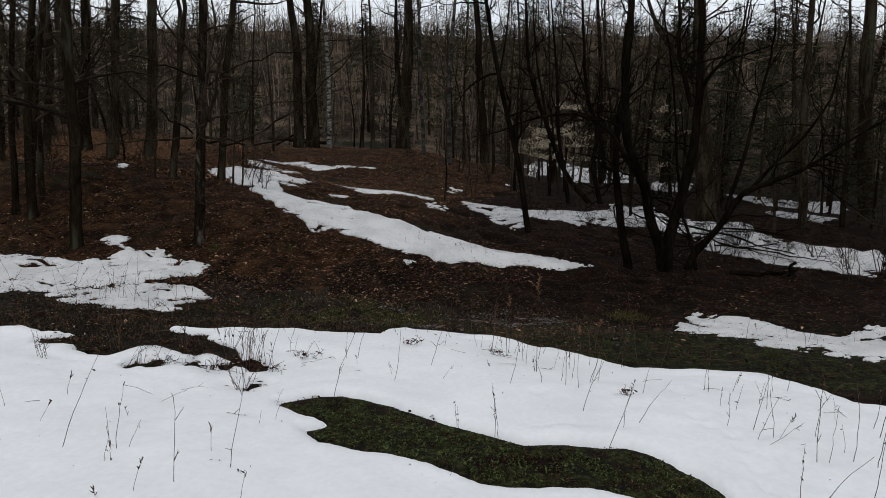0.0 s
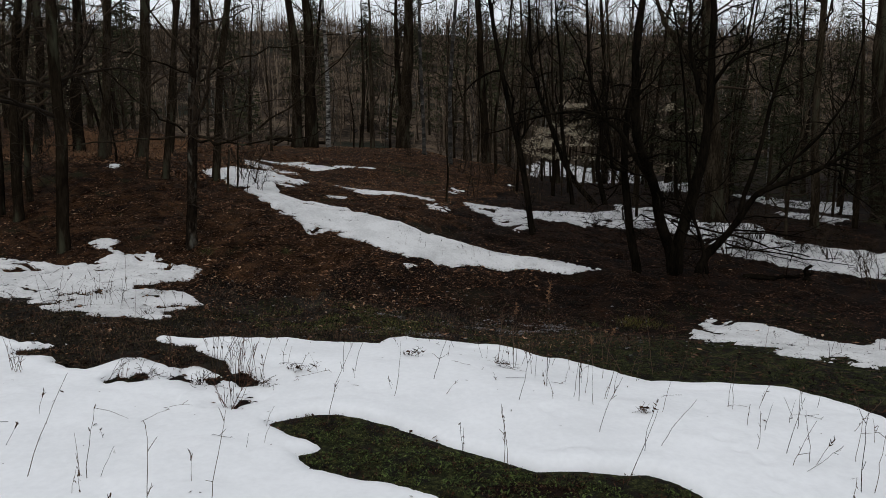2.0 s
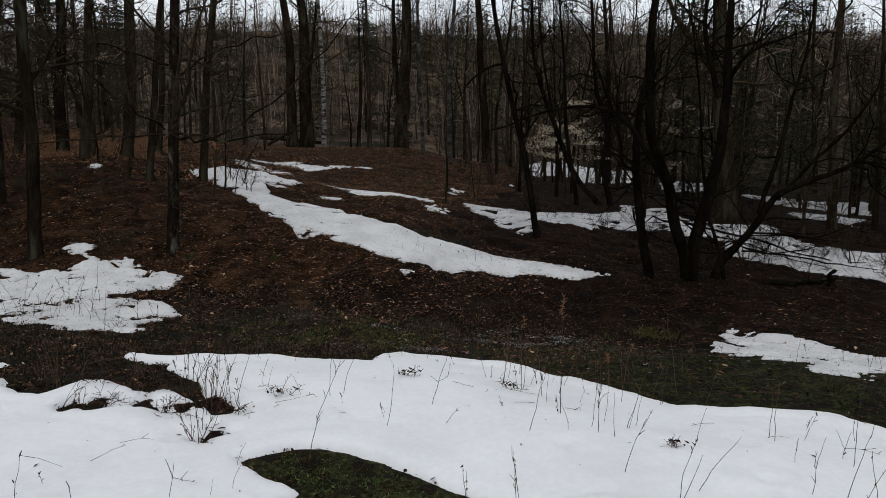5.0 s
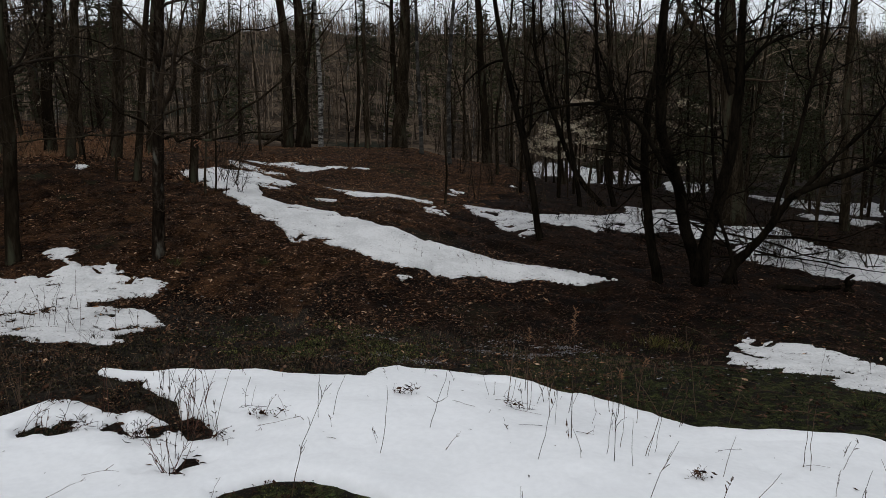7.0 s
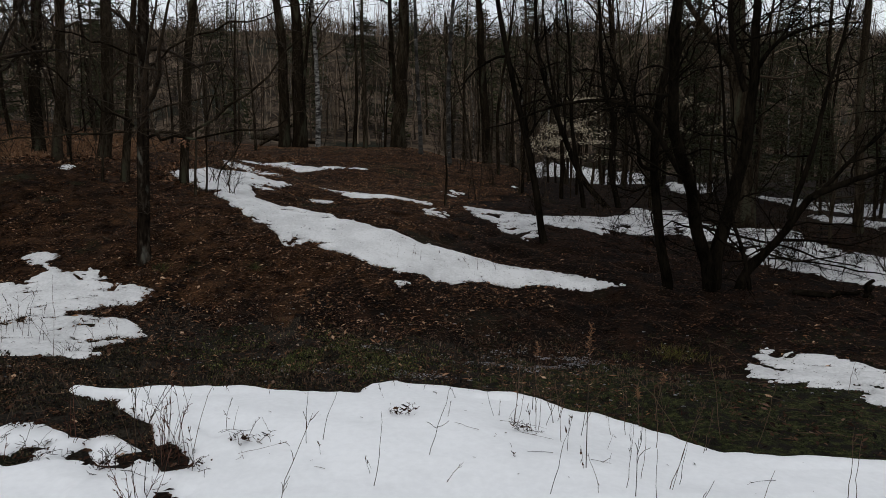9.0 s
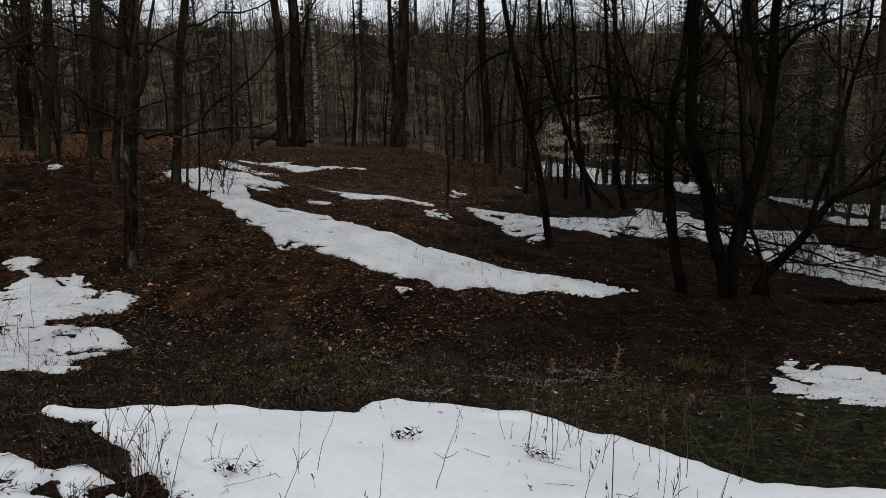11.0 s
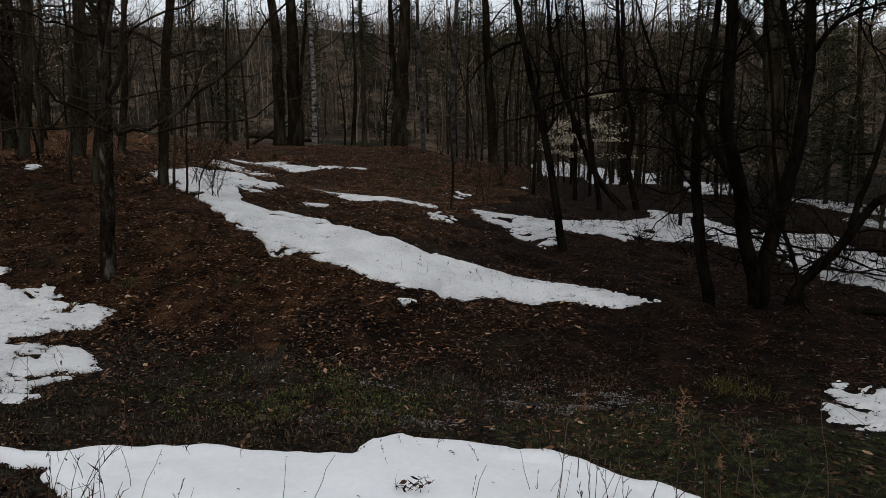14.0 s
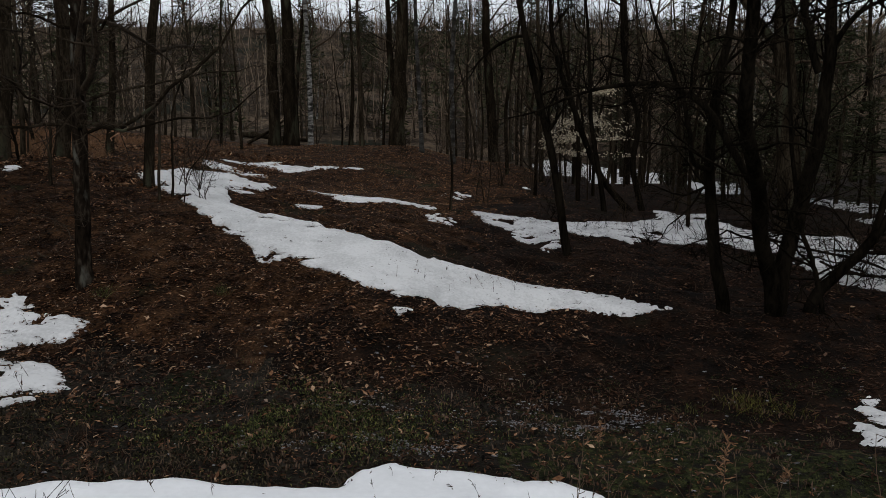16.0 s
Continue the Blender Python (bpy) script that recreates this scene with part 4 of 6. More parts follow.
snow_patch("broad sheet of old wet snow over the meadow", ((-7.60, 9.50), (-6.54, 9.03), (-6.15, 9.07), (-5.78, 8.87), (-5.31, 9.04), (-5.73, 8.69), (-5.62, 8.43), (-5.16, 8.40), (-4.92, 8.15), (-4.62, 8.01), (-4.39, 8.01), (-4.18, 8.39), (-3.91, 8.44), (-3.49, 8.13), (-3.15, 8.21), (-2.79, 8.07), (-2.69, 8.11), (-2.86, 8.57), (-3.47, 8.94), (-3.46, 9.08), (-3.75, 9.09), (-4.13, 9.33), (-4.04, 9.38), (-3.81, 9.29), (-3.53, 9.30), (-3.25, 9.48), (-2.60, 9.54), (-2.37, 9.64), (-1.63, 9.55), (-1.00, 9.59), (-0.92, 9.86), (-0.62, 10.01), (0.51, 9.81), (0.80, 9.84), (1.41, 9.35), (1.71, 9.24), (2.63, 8.21), (3.07, 8.07), (3.64, 8.11), (4.12, 7.87), (4.73, 7.21), (4.82, 6.95), (9.00, 5.30), (12.00, 2.00), (12.00, -8.00), (-12.00, -8.00), (-12.00, 5.00), (-9.50, 9.40)), 0.10, 0.055, holes=(BARE_TURF, THAWED_1, THAWED_2, THAWED_3, THAWED_4, THAWED_5, THAWED_6), ragged=0.4)

v, f, base = [], [], 0
for a, b in SCRAPS:
    v.append(a)
    f.append(b + base)
    base += len(a)
tagged(new("snow_scraps", mesh("snow_scraps", np.concatenate(v), np.concatenate(f), OLD_SHADED_SNOW)), "tiny scraps of thawing snow round the larger patches", "snow", kind="stuff")

# ---- trees that stand apart: kind, foot, stems (girth, then side and height along each) ----
stand_tree("clump", -9.7, 14.85, ((0.105, ((0, 0), (0.09, 2.45), (0.33, 4.87))),
    (0.08, ((-0.2, 0.78, 0.35), (-0.11, 0.78, 2.48), (0.07, 0.78, 5.04))),
    (0.075, ((-0.5, 0.18, 0.05), (-0.35, 0.18, 2.46), (-0.13, 0.18, 4.91))),
    (0.07, ((-0.1, 0.18, 0.0), (0.2, 0.18, 2.46), (0.65, 0.18, 4.91))),))
stand_tree("maple", -8, 13.64, ((0.122, ((0, -0), (0.17, 2.71), (0.24, 4.98))),))
stand_tree("low_limbs", -5.42, 13.94, ((0.108, ((0, -0), (0.23, 2.64), (0.44, 4.96))),))
stand_tree("maple", -6.44, 18.46, ((0.105, ((0, -0), (0.29, 2.79), (0.61, 5.08))),))
stand_tree("maple", -10.02, 19.30, ((0.125, ((0, 0), (0.17, 1.29), (0.36, 2.83), (0.56, 4.31))),))
stand_tree("maple", -12.74, 22.90, ((0.185, ((0, 0), (-0.02, 1.33), (0.12, 3.16), (0.26, 4.95))),))
stand_tree("maple", -9.41, 20.40, ((0.165, ((0, 0), (0.18, 1.33), (0.33, 2.95), (0.41, 4.53))),))
stand_tree("sapling", -7.52, 17.70, ((0.092, ((0, 0), (0.22, 1.42), (0.48, 3.1), (0.69, 4.46))),))
stand_tree("sapling", -9.82, 23.50, ((0.110, ((0, 0), (0.25, 2.32), (0.42, 5.09))),))
stand_tree("maple", -13.36, 21.50, ((0.130, ((0, 0), (0.2, 1.34), (0.38, 3.06), (0.44, 4.73))),))
stand_tree("maple", -15.74, 22.75, ((0.163, ((0, -0), (0.38, 2.94), (0.81, 5.76))),))
stand_tree("maple", -7.36, 32.61, ((0.248, ((0, -0), (0.15, 3.95), (-0.01, 7.17))),))
stand_tree("maple", -6.64, 32.61, ((0.32, ((0, -0), (0.05, 3.95), (0.02, 7.17))),))
stand_tree("birch", -5.78, 32.63, ((0.117, ((0, -0), (0.03, 3.95), (-0.15, 7.17))),))
stand_tree("maple", -2.01, 32.12, ((0.33, ((0, -0), (0.24, 3.98), (0.37, 7.15))),
    (0.158, ((-0.01, 2.08), (-0.23, 4.24), (-0.28, 7.15))),))
stand_tree("grey_birch", -0.9, 29.89, ((0.093, ((0, -0), (-0.11, 3.21), (-0.22, 6.91))),))
stand_tree("grey_birch", 0.28, 28.82, ((0.103, ((0, -0), (-0.01, 3.47), (0.26, 7.04))),))
stand_tree("sapling", -3.46, 31.6, ((0.113, ((0, -0), (0, 3.12), (-0.04, 5.48))),))
stand_tree("sapling", -4.95, 38.99, ((0.122, ((0, -0), (0.25, 3.74), (0.16, 7.62))),))
stand_tree("maple", 2.05, 31.24, ((0.209, ((0, -0), (-0.27, 4.55), (-0.51, 7.63))),))
stand_tree("crooked", 2.36, 17.36, ((0.085, ((0, -0), (-0.35, 1.98), (-0.76, 3.77), (-1.24, 6.07))),))
stand_tree("crooked", 5.69, 24.36, ((0.105, ((0, -0), (-0.79, 0.91), (-1.71, 2.83), (-2.52, 5.31), (-2.67, 7.51))),))
stand_tree("crooked", 4.64, 23.44, ((0.08, ((0, -0), (-0.38, 2.32), (-0.56, 4.91), (-0.83, 7.22))),))
stand_tree("crooked", 6.08, 24.43, ((0.095, ((0, -0), (-0.32, 1.56), (-0.26, 2.63), (-0.63, 3.88), (-0.93, 6.33))),))
stand_tree("maple", 11.04, 19.29, ((0.121, ((0, -0), (-0.23, 3.4), (-0.29, 6.6))),))
stand_tree("maple", 13.74, 20.36, ((0.255, ((0, -0), (-0.46, 3.4), (-0.57, 6.79))),))
stand_tree("thicket", 5.34, 15.03, ((0.135, ((0, -0.15, 0), (-0.02, -0.18, 0.43), (0.1, -0.13, 1.06), (0.31, -0.03, 1.62), (0.5, -0.03, 2.62), (0.57, -0.03, 3.57), (0.57, -0.03, 4.62), (0.55, -0.03, 5.43))),
    (0.1, ((-0.95, -0.3, 0), (-1.05, -0.33, 0.4), (-1.2, -0.38, 1.2), (-1.38, -0.53, 2.32), (-1.46, -0.73, 3.19), (-1.33, -0.83, 4.31), (-1.25, -0.93, 5.24))),
    (0.125, ((-0.1, -0.25, 0), (-0.2, -0.28, 0.45), (-0.58, -0.53, 1.22), (-0.91, -0.93, 1.98), (-1.34, -1.43, 2.59), (-1.64, -1.83, 3.14), (-1.79, -2.13, 3.85), (-1.89, -2.33, 4.51))),
    (0.09, ((0.5, -0.2, 0), (0.66, -0.23, 0.39), (0.92, -0.53, 0.93), (1.12, -0.73, 1.32), (1.37, -0.95, 1.82), (1.78, -1.23, 2.11), (2.22, -1.53, 2.36), (2.9, -1.8, 2.9), (3.7, -2.1, 3.5))),
    (0.06, ((0.43, -0.03, 3.8), (0.21, -0.03, 4.47), (0.07, -0.03, 4.99), (0.0, -0.1, 5.8))),
    (0.05, ((0.57, -0.03, 4.1), (1.05, -0.03, 4.73), (1.65, -0.03, 4.98), (2.3, -0.1, 5.2))),
    (0.04, ((1.37, -0.95, 1.82), (1.87, -1.03, 2.47), (2.42, -1.13, 3.09), (2.9, -1.2, 3.9))),
    (0.05, ((1.06, -0.75, 1.44), (1.41, -0.73, 2.83), (1.6, -0.63, 3.63), (1.84, -0.53, 4.44), (1.97, -0.43, 5.34))),
    (0.055, ((-0.98, -1.0, 2.08), (-1.47, -1.13, 2.76), (-1.75, -1.13, 3.2), (-2.25, -1.03, 3.54), (-2.91, -0.83, 3.57), (-3.6, -0.63, 3.42), (-4.1, -0.53, 3.22), (-4.7, -0.5, 3.1))),
    (0.04, ((0.66, -0.28, 0.0), (0.58, -0.28, 0.4), (0.46, -0.23, 0.88), (0.35, -0.13, 1.27), (0.3, 0.0, 1.8))),
    (0.04, ((-1.38, -0.53, 2.32), (-1.64, -0.53, 2.43), (-1.74, -0.53, 2.85), (-1.85, -0.43, 3.38), (-2.1, -0.4, 4.0))),))
stand_tree("maple", 8.3, 20.4, ((0.29, ((0.2, 0), (0, 2.51), (-0.28, 5.09), (-0.38, 6.77))),
    (0.11, ((-0.3, 0, 4.3), (-0.67, -0.1, 4.71), (-1.34, -0.2, 5.5), (-1.74, -0.2, 6.0))),))
stand_tree("whip", -5.72, 17.3, ((0.03, ((0, 0), (0.07, 1.02), (0.17, 1.81), (0.40, 2.81), (0.68, 3.67))),))
stand_tree("whip", -5.50, 17.4, ((0.024, ((0, 0), (0.04, 0.68), (0.07, 1.31))),))
stand_tree("whip", -5.18, 17.12, ((0.011, ((0, -0), (0.14, 0.6), (0.42, 0.91))),))
stand_tree("whip", 0.07, 20.59, ((0.037, ((0, -0), (0.04, 0.95), (-0.04, 2.03))),))
stand_tree("whip", -9.29, 18.60, ((0.030, ((0, 0), (0.04, 0.35), (0.06, 0.8))),))
stand_tree("whip", -7.85, 17.3, ((0.031, ((0, -0), (0.08, 0.69), (0.18, 1.44))),))

# ---- dry stalks: foot on the plan, lean of the top, height ----
stalks((
    (-3.51, 5.33, 0.42, 1.00, 5),
    (-2.96, 5.30, 0.11, 0.74, 3),
    (-3.04, 5.36, 0.03, 0.56, 0),
    (-2.90, 5.31, 0.18, 0.41, 4),
    (-2.44, 4.56, 0.12, 0.42, 2),
    (-2.16, 4.70, 0.06, 0.88, 1),
    (-2.07, 5.28, 0.02, 0.42, 2),
    (-1.84, 4.99, 0.19, 0.87, 0),
    (-1.60, 4.55, 0.09, 0.38, 3),
    (-1.88, 6.01, 0.05, 0.22, 4),
    (-1.72, 6.10, 0.08, 0.29, 4),
    (-4.01, 5.84, 0.20, 0.34, 2),
    (-4.06, 6.49, 0.04, 0.35, 2),
    (-2.93, 5.10, 0.05, 0.37, 5),
    (-2.88, 5.12, 0.01, 0.34, 5),
    (-2.71, 4.52, 0.02, 0.20, 2),
    (-5.07, 7.68, -0.07, 0.47, 1),
    (-5.06, 7.69, -0.12, 0.51, 4),
))
stalks((
    (-5.14, 7.76, 0.13, 0.39, 0),
    (-3.98, 7.59, 0.22, 0.40, 4),
    (-4.08, 7.69, 0.57, 0.42, 1),
    (-3.92, 7.72, 0.13, 0.36, 0),
    (-3.72, 7.75, 0.24, 0.48, 4),
    (-2.31, 6.95, 0.01, 0.93, 1),
    (-2.41, 7.27, 0.10, 0.77, 1),
    (-2.39, 7.08, -0.15, 0.33, 0),
    (-2.52, 7.84, 0.10, 0.60, 1),
    (-2.58, 7.46, -0.11, 0.27, 4),
    (-2.48, 7.61, -0.02, 0.53, 5),
    (-2.45, 7.73, 0.20, 0.56, 4),
    (1.50, 5.51, 0.21, 0.75, 4),
    (1.83, 6.04, 0.06, 0.63, 2),
    (1.95, 6.10, 0.37, 0.55, 4),
    (1.48, 6.40, 0.22, 0.68, 0),
    (1.62, 7.07, -0.05, 0.57, 4),
    (1.46, 7.17, -0.00, 0.99, 1),
))
stalks((
    (1.41, 7.27, 0.10, 0.62, 4),
    (1.77, 7.32, 0.12, 0.45, 4),
    (3.14, 7.10, 0.01, 0.67, 2),
    (3.10, 6.68, -0.00, 0.32, 5),
    (3.20, 6.56, 0.07, 0.38, 4),
    (3.14, 6.05, 0.08, 0.71, 4),
    (3.01, 5.78, 0.16, 0.60, 0),
    (3.26, 5.84, -0.04, 0.59, 5),
    (3.19, 5.76, 0.22, 0.38, 2),
    (2.83, 4.64, -0.08, 0.64, 5),
    (3.67, 5.87, 0.01, 0.57, 4),
    (3.39, 5.32, -0.05, 0.96, 0),
    (3.48, 5.34, 0.03, 0.65, 4),
    (3.71, 5.34, 0.01, 0.81, 1),
    (3.72, 5.51, -0.00, 0.39, 5),
    (3.08, 4.74, 0.29, 0.49, 4),
    (3.41, 4.63, 0.00, 0.68, 4),
    (3.90, 5.28, -0.12, 0.83, 1),
))
stalks((
    (-1.26, 6.73, 0.31, 0.92, 1),
    (-1.27, 8.05, 0.03, 0.70, 4),
    (-1.17, 8.13, 0.25, 0.74, 4),
    (-0.62, 7.39, 0.11, 0.74, 4),
    (-0.19, 7.88, 0.25, 0.86, 0),
    (0.51, 5.85, -0.04, 0.64, 1),
    (0.55, 5.80, -0.07, 0.61, 5),
    (0.15, 6.03, -0.03, 0.39, 5),
    (0.17, 6.03, -0.02, 0.34, 5),
    (0.77, 7.19, 0.18, 0.77, 2),
    (1.19, 7.19, -0.12, 0.51, 5),
    (1.16, 7.60, -0.03, 0.38, 5),
    (0.69, 8.78, 0.08, 0.76, 0),
    (0.89, 8.47, -0.01, 0.80, 1),
    (1.09, 7.99, 0.03, 0.49, 4),
    (-1.84, 6.53, 0.11, 0.30, 4),
    (-2.06, 8.32, 0.08, 0.29, 4),
    (-0.01, 4.93, 0.11, 0.18, 4),
))
stalks((
    (1.66, 8.00, 0.02, 0.45, 0),
    (1.58, 7.50, 0.03, 0.57, 4),
    (1.75, 7.33, 0.23, 0.88, 2),
    (1.90, 7.46, 0.08, 0.45, 4),
    (0.69, 8.72, 0.07, 0.91, 1),
    (0.91, 8.47, 0.02, 0.75, 0),
    (1.11, 8.26, -0.09, 0.76, 1),
    (2.29, 6.93, 0.07, 0.49, 4),
    (3.11, 7.17, 0.03, 0.68, 2),
    (-3.36, 10.10, 0.03, 0.43, 4),
    (-3.41, 10.31, 0.02, 0.31, 4),
    (-0.24, 10.51, 0.07, 0.56, 1),
    (-3.49, 8.10, 0.16, 0.84, 1),
    (-1.20, 9.77, 0.03, 0.28, 0),
    (-3.66, 10.24, 0.14, 0.23, 4),
    (-4.59, 10.52, 0.06, 0.51, 0),
    (-4.44, 10.92, 0.03, 0.39, 5),
    (2.37, 8.14, 0.05, 0.61, 2),
))

# ---- the far wood ----
wood = np.random.default_rng(11)
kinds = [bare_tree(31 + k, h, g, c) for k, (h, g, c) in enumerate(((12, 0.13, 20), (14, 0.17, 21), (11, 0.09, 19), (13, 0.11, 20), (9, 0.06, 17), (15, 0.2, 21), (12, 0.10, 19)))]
bushy = [tagged(bare_tree(51 + k, h, g, 13, 3, 0.12, True), "slender bare tree with a dense tangle of twigs") for k, (h, g) in enumerate(((8, 0.07), (6.5, 0.055), (9.5, 0.085)))]
crowned = [tagged(bare_tree(61 + k, h, g, 15, 3, 0.5, True), "tall slim bare tree with a fine twiggy crown") for k, (h, g) in enumerate(((10.5, 0.085), (9.2, 0.07)))]
firs = [conifer(71 + k, h, g) for k, (h, g) in enumerate(((9, 0.13), (13, 0.2), (6, 0.09)))]


def plant(ob, x, y, size=1.0, turn=0.0, first=False):
    m = pose(x, y, float(ground(x, y)), wood.normal(0, 1.5), wood.normal(0, 1.5), turn)
    if first:
        ob.matrix_basis = m
        return ob
    made = copy_thing(ob, m)
    made.scale = (size, size, size)
    return made


for k, ob in enumerate(kinds):
    plant(ob, -14 + 5.1 * k, 41 + 2.3 * (k % 3), 1, 50 * k, True)
for k, ob in enumerate(bushy):
    plant(ob, (7.2, 4.4, -9.8)[k], (24.5, 29.0, 33.0)[k], 1, 40 * k, True)
for k, (x, y) in enumerate(((2.2, 27.5), (5.2, 27.2), (3.6, 30.2), (6.4, 30.0), (4.2, 25.0), (1.4, 33.0), (6.0, 33.6), (-13.2, 25.5), (-16.4, 28.6))):
    plant(crowned[k % 2], x, y, wood.uniform(0.9, 1.15), 47 * k, k < 2)
for k, ob in enumerate(firs):
    plant(ob, (-19, -7.6, 9.5)[k], (40, 66, 40)[k], 1, 70 * k, True)
for k, (x, y) in enumerate(((8.8, 20.5), (10.3, 23.5), (12.2, 19.2), (9.4, 17.8), (6.4, 21.5), (11.4, 15.8), (13.6, 22.2), (3.2, 31.5), (5.6, 32.5), (8.2, 27.6), (-11.5, 30), (-7.6, 28.8), (-13.0, 26.8), (-15.4, 30.5),
                            (-10.6, 20.8), (-12.8, 18.6), (-3.0, 37), (0.6, 36), (-5.4, 39), (9.6, 25.2), (11.8, 26.6), (13.0, 30.5), (7.4, 31.0), (10.6, 34.5), (15.4, 26.0), (12.6, 21.0), (-18, 24.5), (-20, 22.8), (3.8, 38), (5.4, 41), (6.8, 37), (8.2, 43), (9.0, 38.5), (10.4, 41), (2.2, 42), (4.6, 45), (7.2, 46), (11.2, 37.5),
                            (3.4, 27.4), (7.9, 30.2), (5.9, 35.5), (8.6, 33.0), (4.0, 34.5), (2.6, 36.8), (9.8, 30.8), (12.0, 33.2), (2.7, 24.2), (-16, 26.5), (-18.5, 28), (-20, 26))):
    plant(bushy[k % 3], x, y, wood.uniform(0.7, 1.1) if k < 28 else wood.uniform(1.0, 1.4), wood.uniform(0, 360))
count = 0
while count < 40:
    y = 33 + 85 * wood.random() ** 1.15
    x = wood.uniform(-0.8, 0.8) * (y + 4)
    if y < 38 and -9 < x < 4:
        continue
    plant(kinds[int(wood.integers(0, len(kinds)))], x, y, wood.uniform(0.6, 1.1), wood.uniform(0, 360))
    count += 1
for x, y in ((-22, 30), (-20, 34), (-24, 26), (-27, 33), (-13, 36), (-19, 28.5), (15, 27), (18, 26), (13, 30), (20, 31), (17, 34), (11, 32), (23, 30), (9, 33), (21, 23), (16, 21.5)):
    plant(kinds[int(wood.integers(0, len(kinds)))], x, y, wood.uniform(0.7, 1.1), wood.uniform(0, 360))
# (13.5, 15.2) and (14.5, 11.5) are out of view, added to block sky light
for x, y, k, size in ((-1.4, 66, 0, 1.15), (13, 19, 0, 0.9), (11.8, 22.3, 0, 0.8), (14.6, 23, 1, 0.75), (15.5, 18.5, 0, 1.1), (13.5, 15.2, 0, 0.9), (14.5, 11.5, 1, 0.7), (9.2, 29.5, 0, 0.9), (12.4, 28, 1, 0.7), (18, 66, 1, 0.9), (-14, 75, 1, 0.9), (5, 90, 1, 0.9), (-30, 80, 1, 1.0), (-20, 62, 0, 1.2), (-27, 55, 1, 0.9), (14, 40, 1, 0.8), (17, 38, 0, 1.0), (12.5, 33, 2, 1.2), (20, 36, 1, 0.8),
                      (24, 44, 1, 1.0), (11, 46, 0, 1.0), (-31, 48, 0, 1.2), (30, 60, 1, 1.2), (22, 58, 1, 1.2), (18, 29, 2, 1.3), (9, 74, 1, 1.2),
                      (-26, 36, 2, 1.4), (-23, 40, 0, 1.0), (10.2, 27, 0, 0.75), (13.2, 25, 0, 0.8), (16, 31, 1, 0.7), (9.2, 31, 2, 1.3), (19, 24, 0, 0.9), (-21, 27, 0, 0.9), (-17, 30, 2, 1.2), 
                      (-18, 36, 0, 1.1), (-24.5, 31, 0, 1.0), (10.8, 24.6, 0, 1.3), (12.6, 25.2, 0, 1.3), (9.4, 26.2, 0, 1.3), (11.6, 27.4, 0, 1.35), (14.4, 23.6, 0, 1.3), (16.2, 24.6, 0, 1.3)):
    plant(firs[k], x, y, size * (0.5 if x > 8 and y < 37 else 1.0), wood.uniform(0, 360))


pine = conifer(81, 10.5, 0.16, 0.52, "tall pine with a dark rounded crown on the far slope")
for k, (x, y, size) in enumerate(((-8.8, 75, 1.0), (-2.7, 77, 0.95), (27, 70, 1.0), (-24, 72, 0.95))):
    plant(pine, x, y, size, 80 * k, k == 0)


def far_thicket(n):
    """The closed wood on the far hillside, thousands of thin stems with a few shoots each."""
    t, pale = Tubes(), Tubes()
    for k in range(n):
        ridge = k % 3 == 0
        y = 116 + 30 * wood.random() if ridge else 58 + 80 * wood.random()
        x = wood.uniform(-0.85, 0.85) * y
        h = wood.uniform(3.5, 7.5) * (0.36 if ridge else 1)
        line = bend(wood, (x, y, float(ground(x, y)) - 0.3), (0, 0, 1), h, 3, 0.07, 0.05)
        (pale if k % 13 == 5 else t).add(line, np.array((0.09, 0.07, 0.05, 0.02)) * wood.uniform(0.5, 1.2), 3)
        for j in range(4):
            p = line[1 + j % 3]
            t.add(bend(wood, p, (wood.normal(0, 1.0 if ridge else 0.6), wood.normal(0, 0.6), 1), h * (0.5 if ridge else 0.3), 2, 0.25, 0.1), np.array((0.03, 0.02, 0.01)), 3)
    for k in range(1700):
        y = 118 + 22 * wood.random()
        x = wood.uniform(-0.85, 0.85) * y
        foot = np.array((x, y, float(ground(x, y)) - 0.2))
        for j in range(6):
            t.add(bend(wood, foot + (wood.normal(0, 0.4), 0, wood.uniform(0, 2)), (wood.normal(0, 0.7), wood.normal(0, 0.4), 1), wood.uniform(0.8, 2.4), 2, 0.2, 0.05), np.array((0.035, 0.025, 0.012)), 3)
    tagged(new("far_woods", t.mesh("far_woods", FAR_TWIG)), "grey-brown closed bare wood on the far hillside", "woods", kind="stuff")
    tagged(new("far_birches", pale.mesh("far_birches", BIRCH)), "thin pale birches scattered on the far hillside", "woods", kind="stuff")


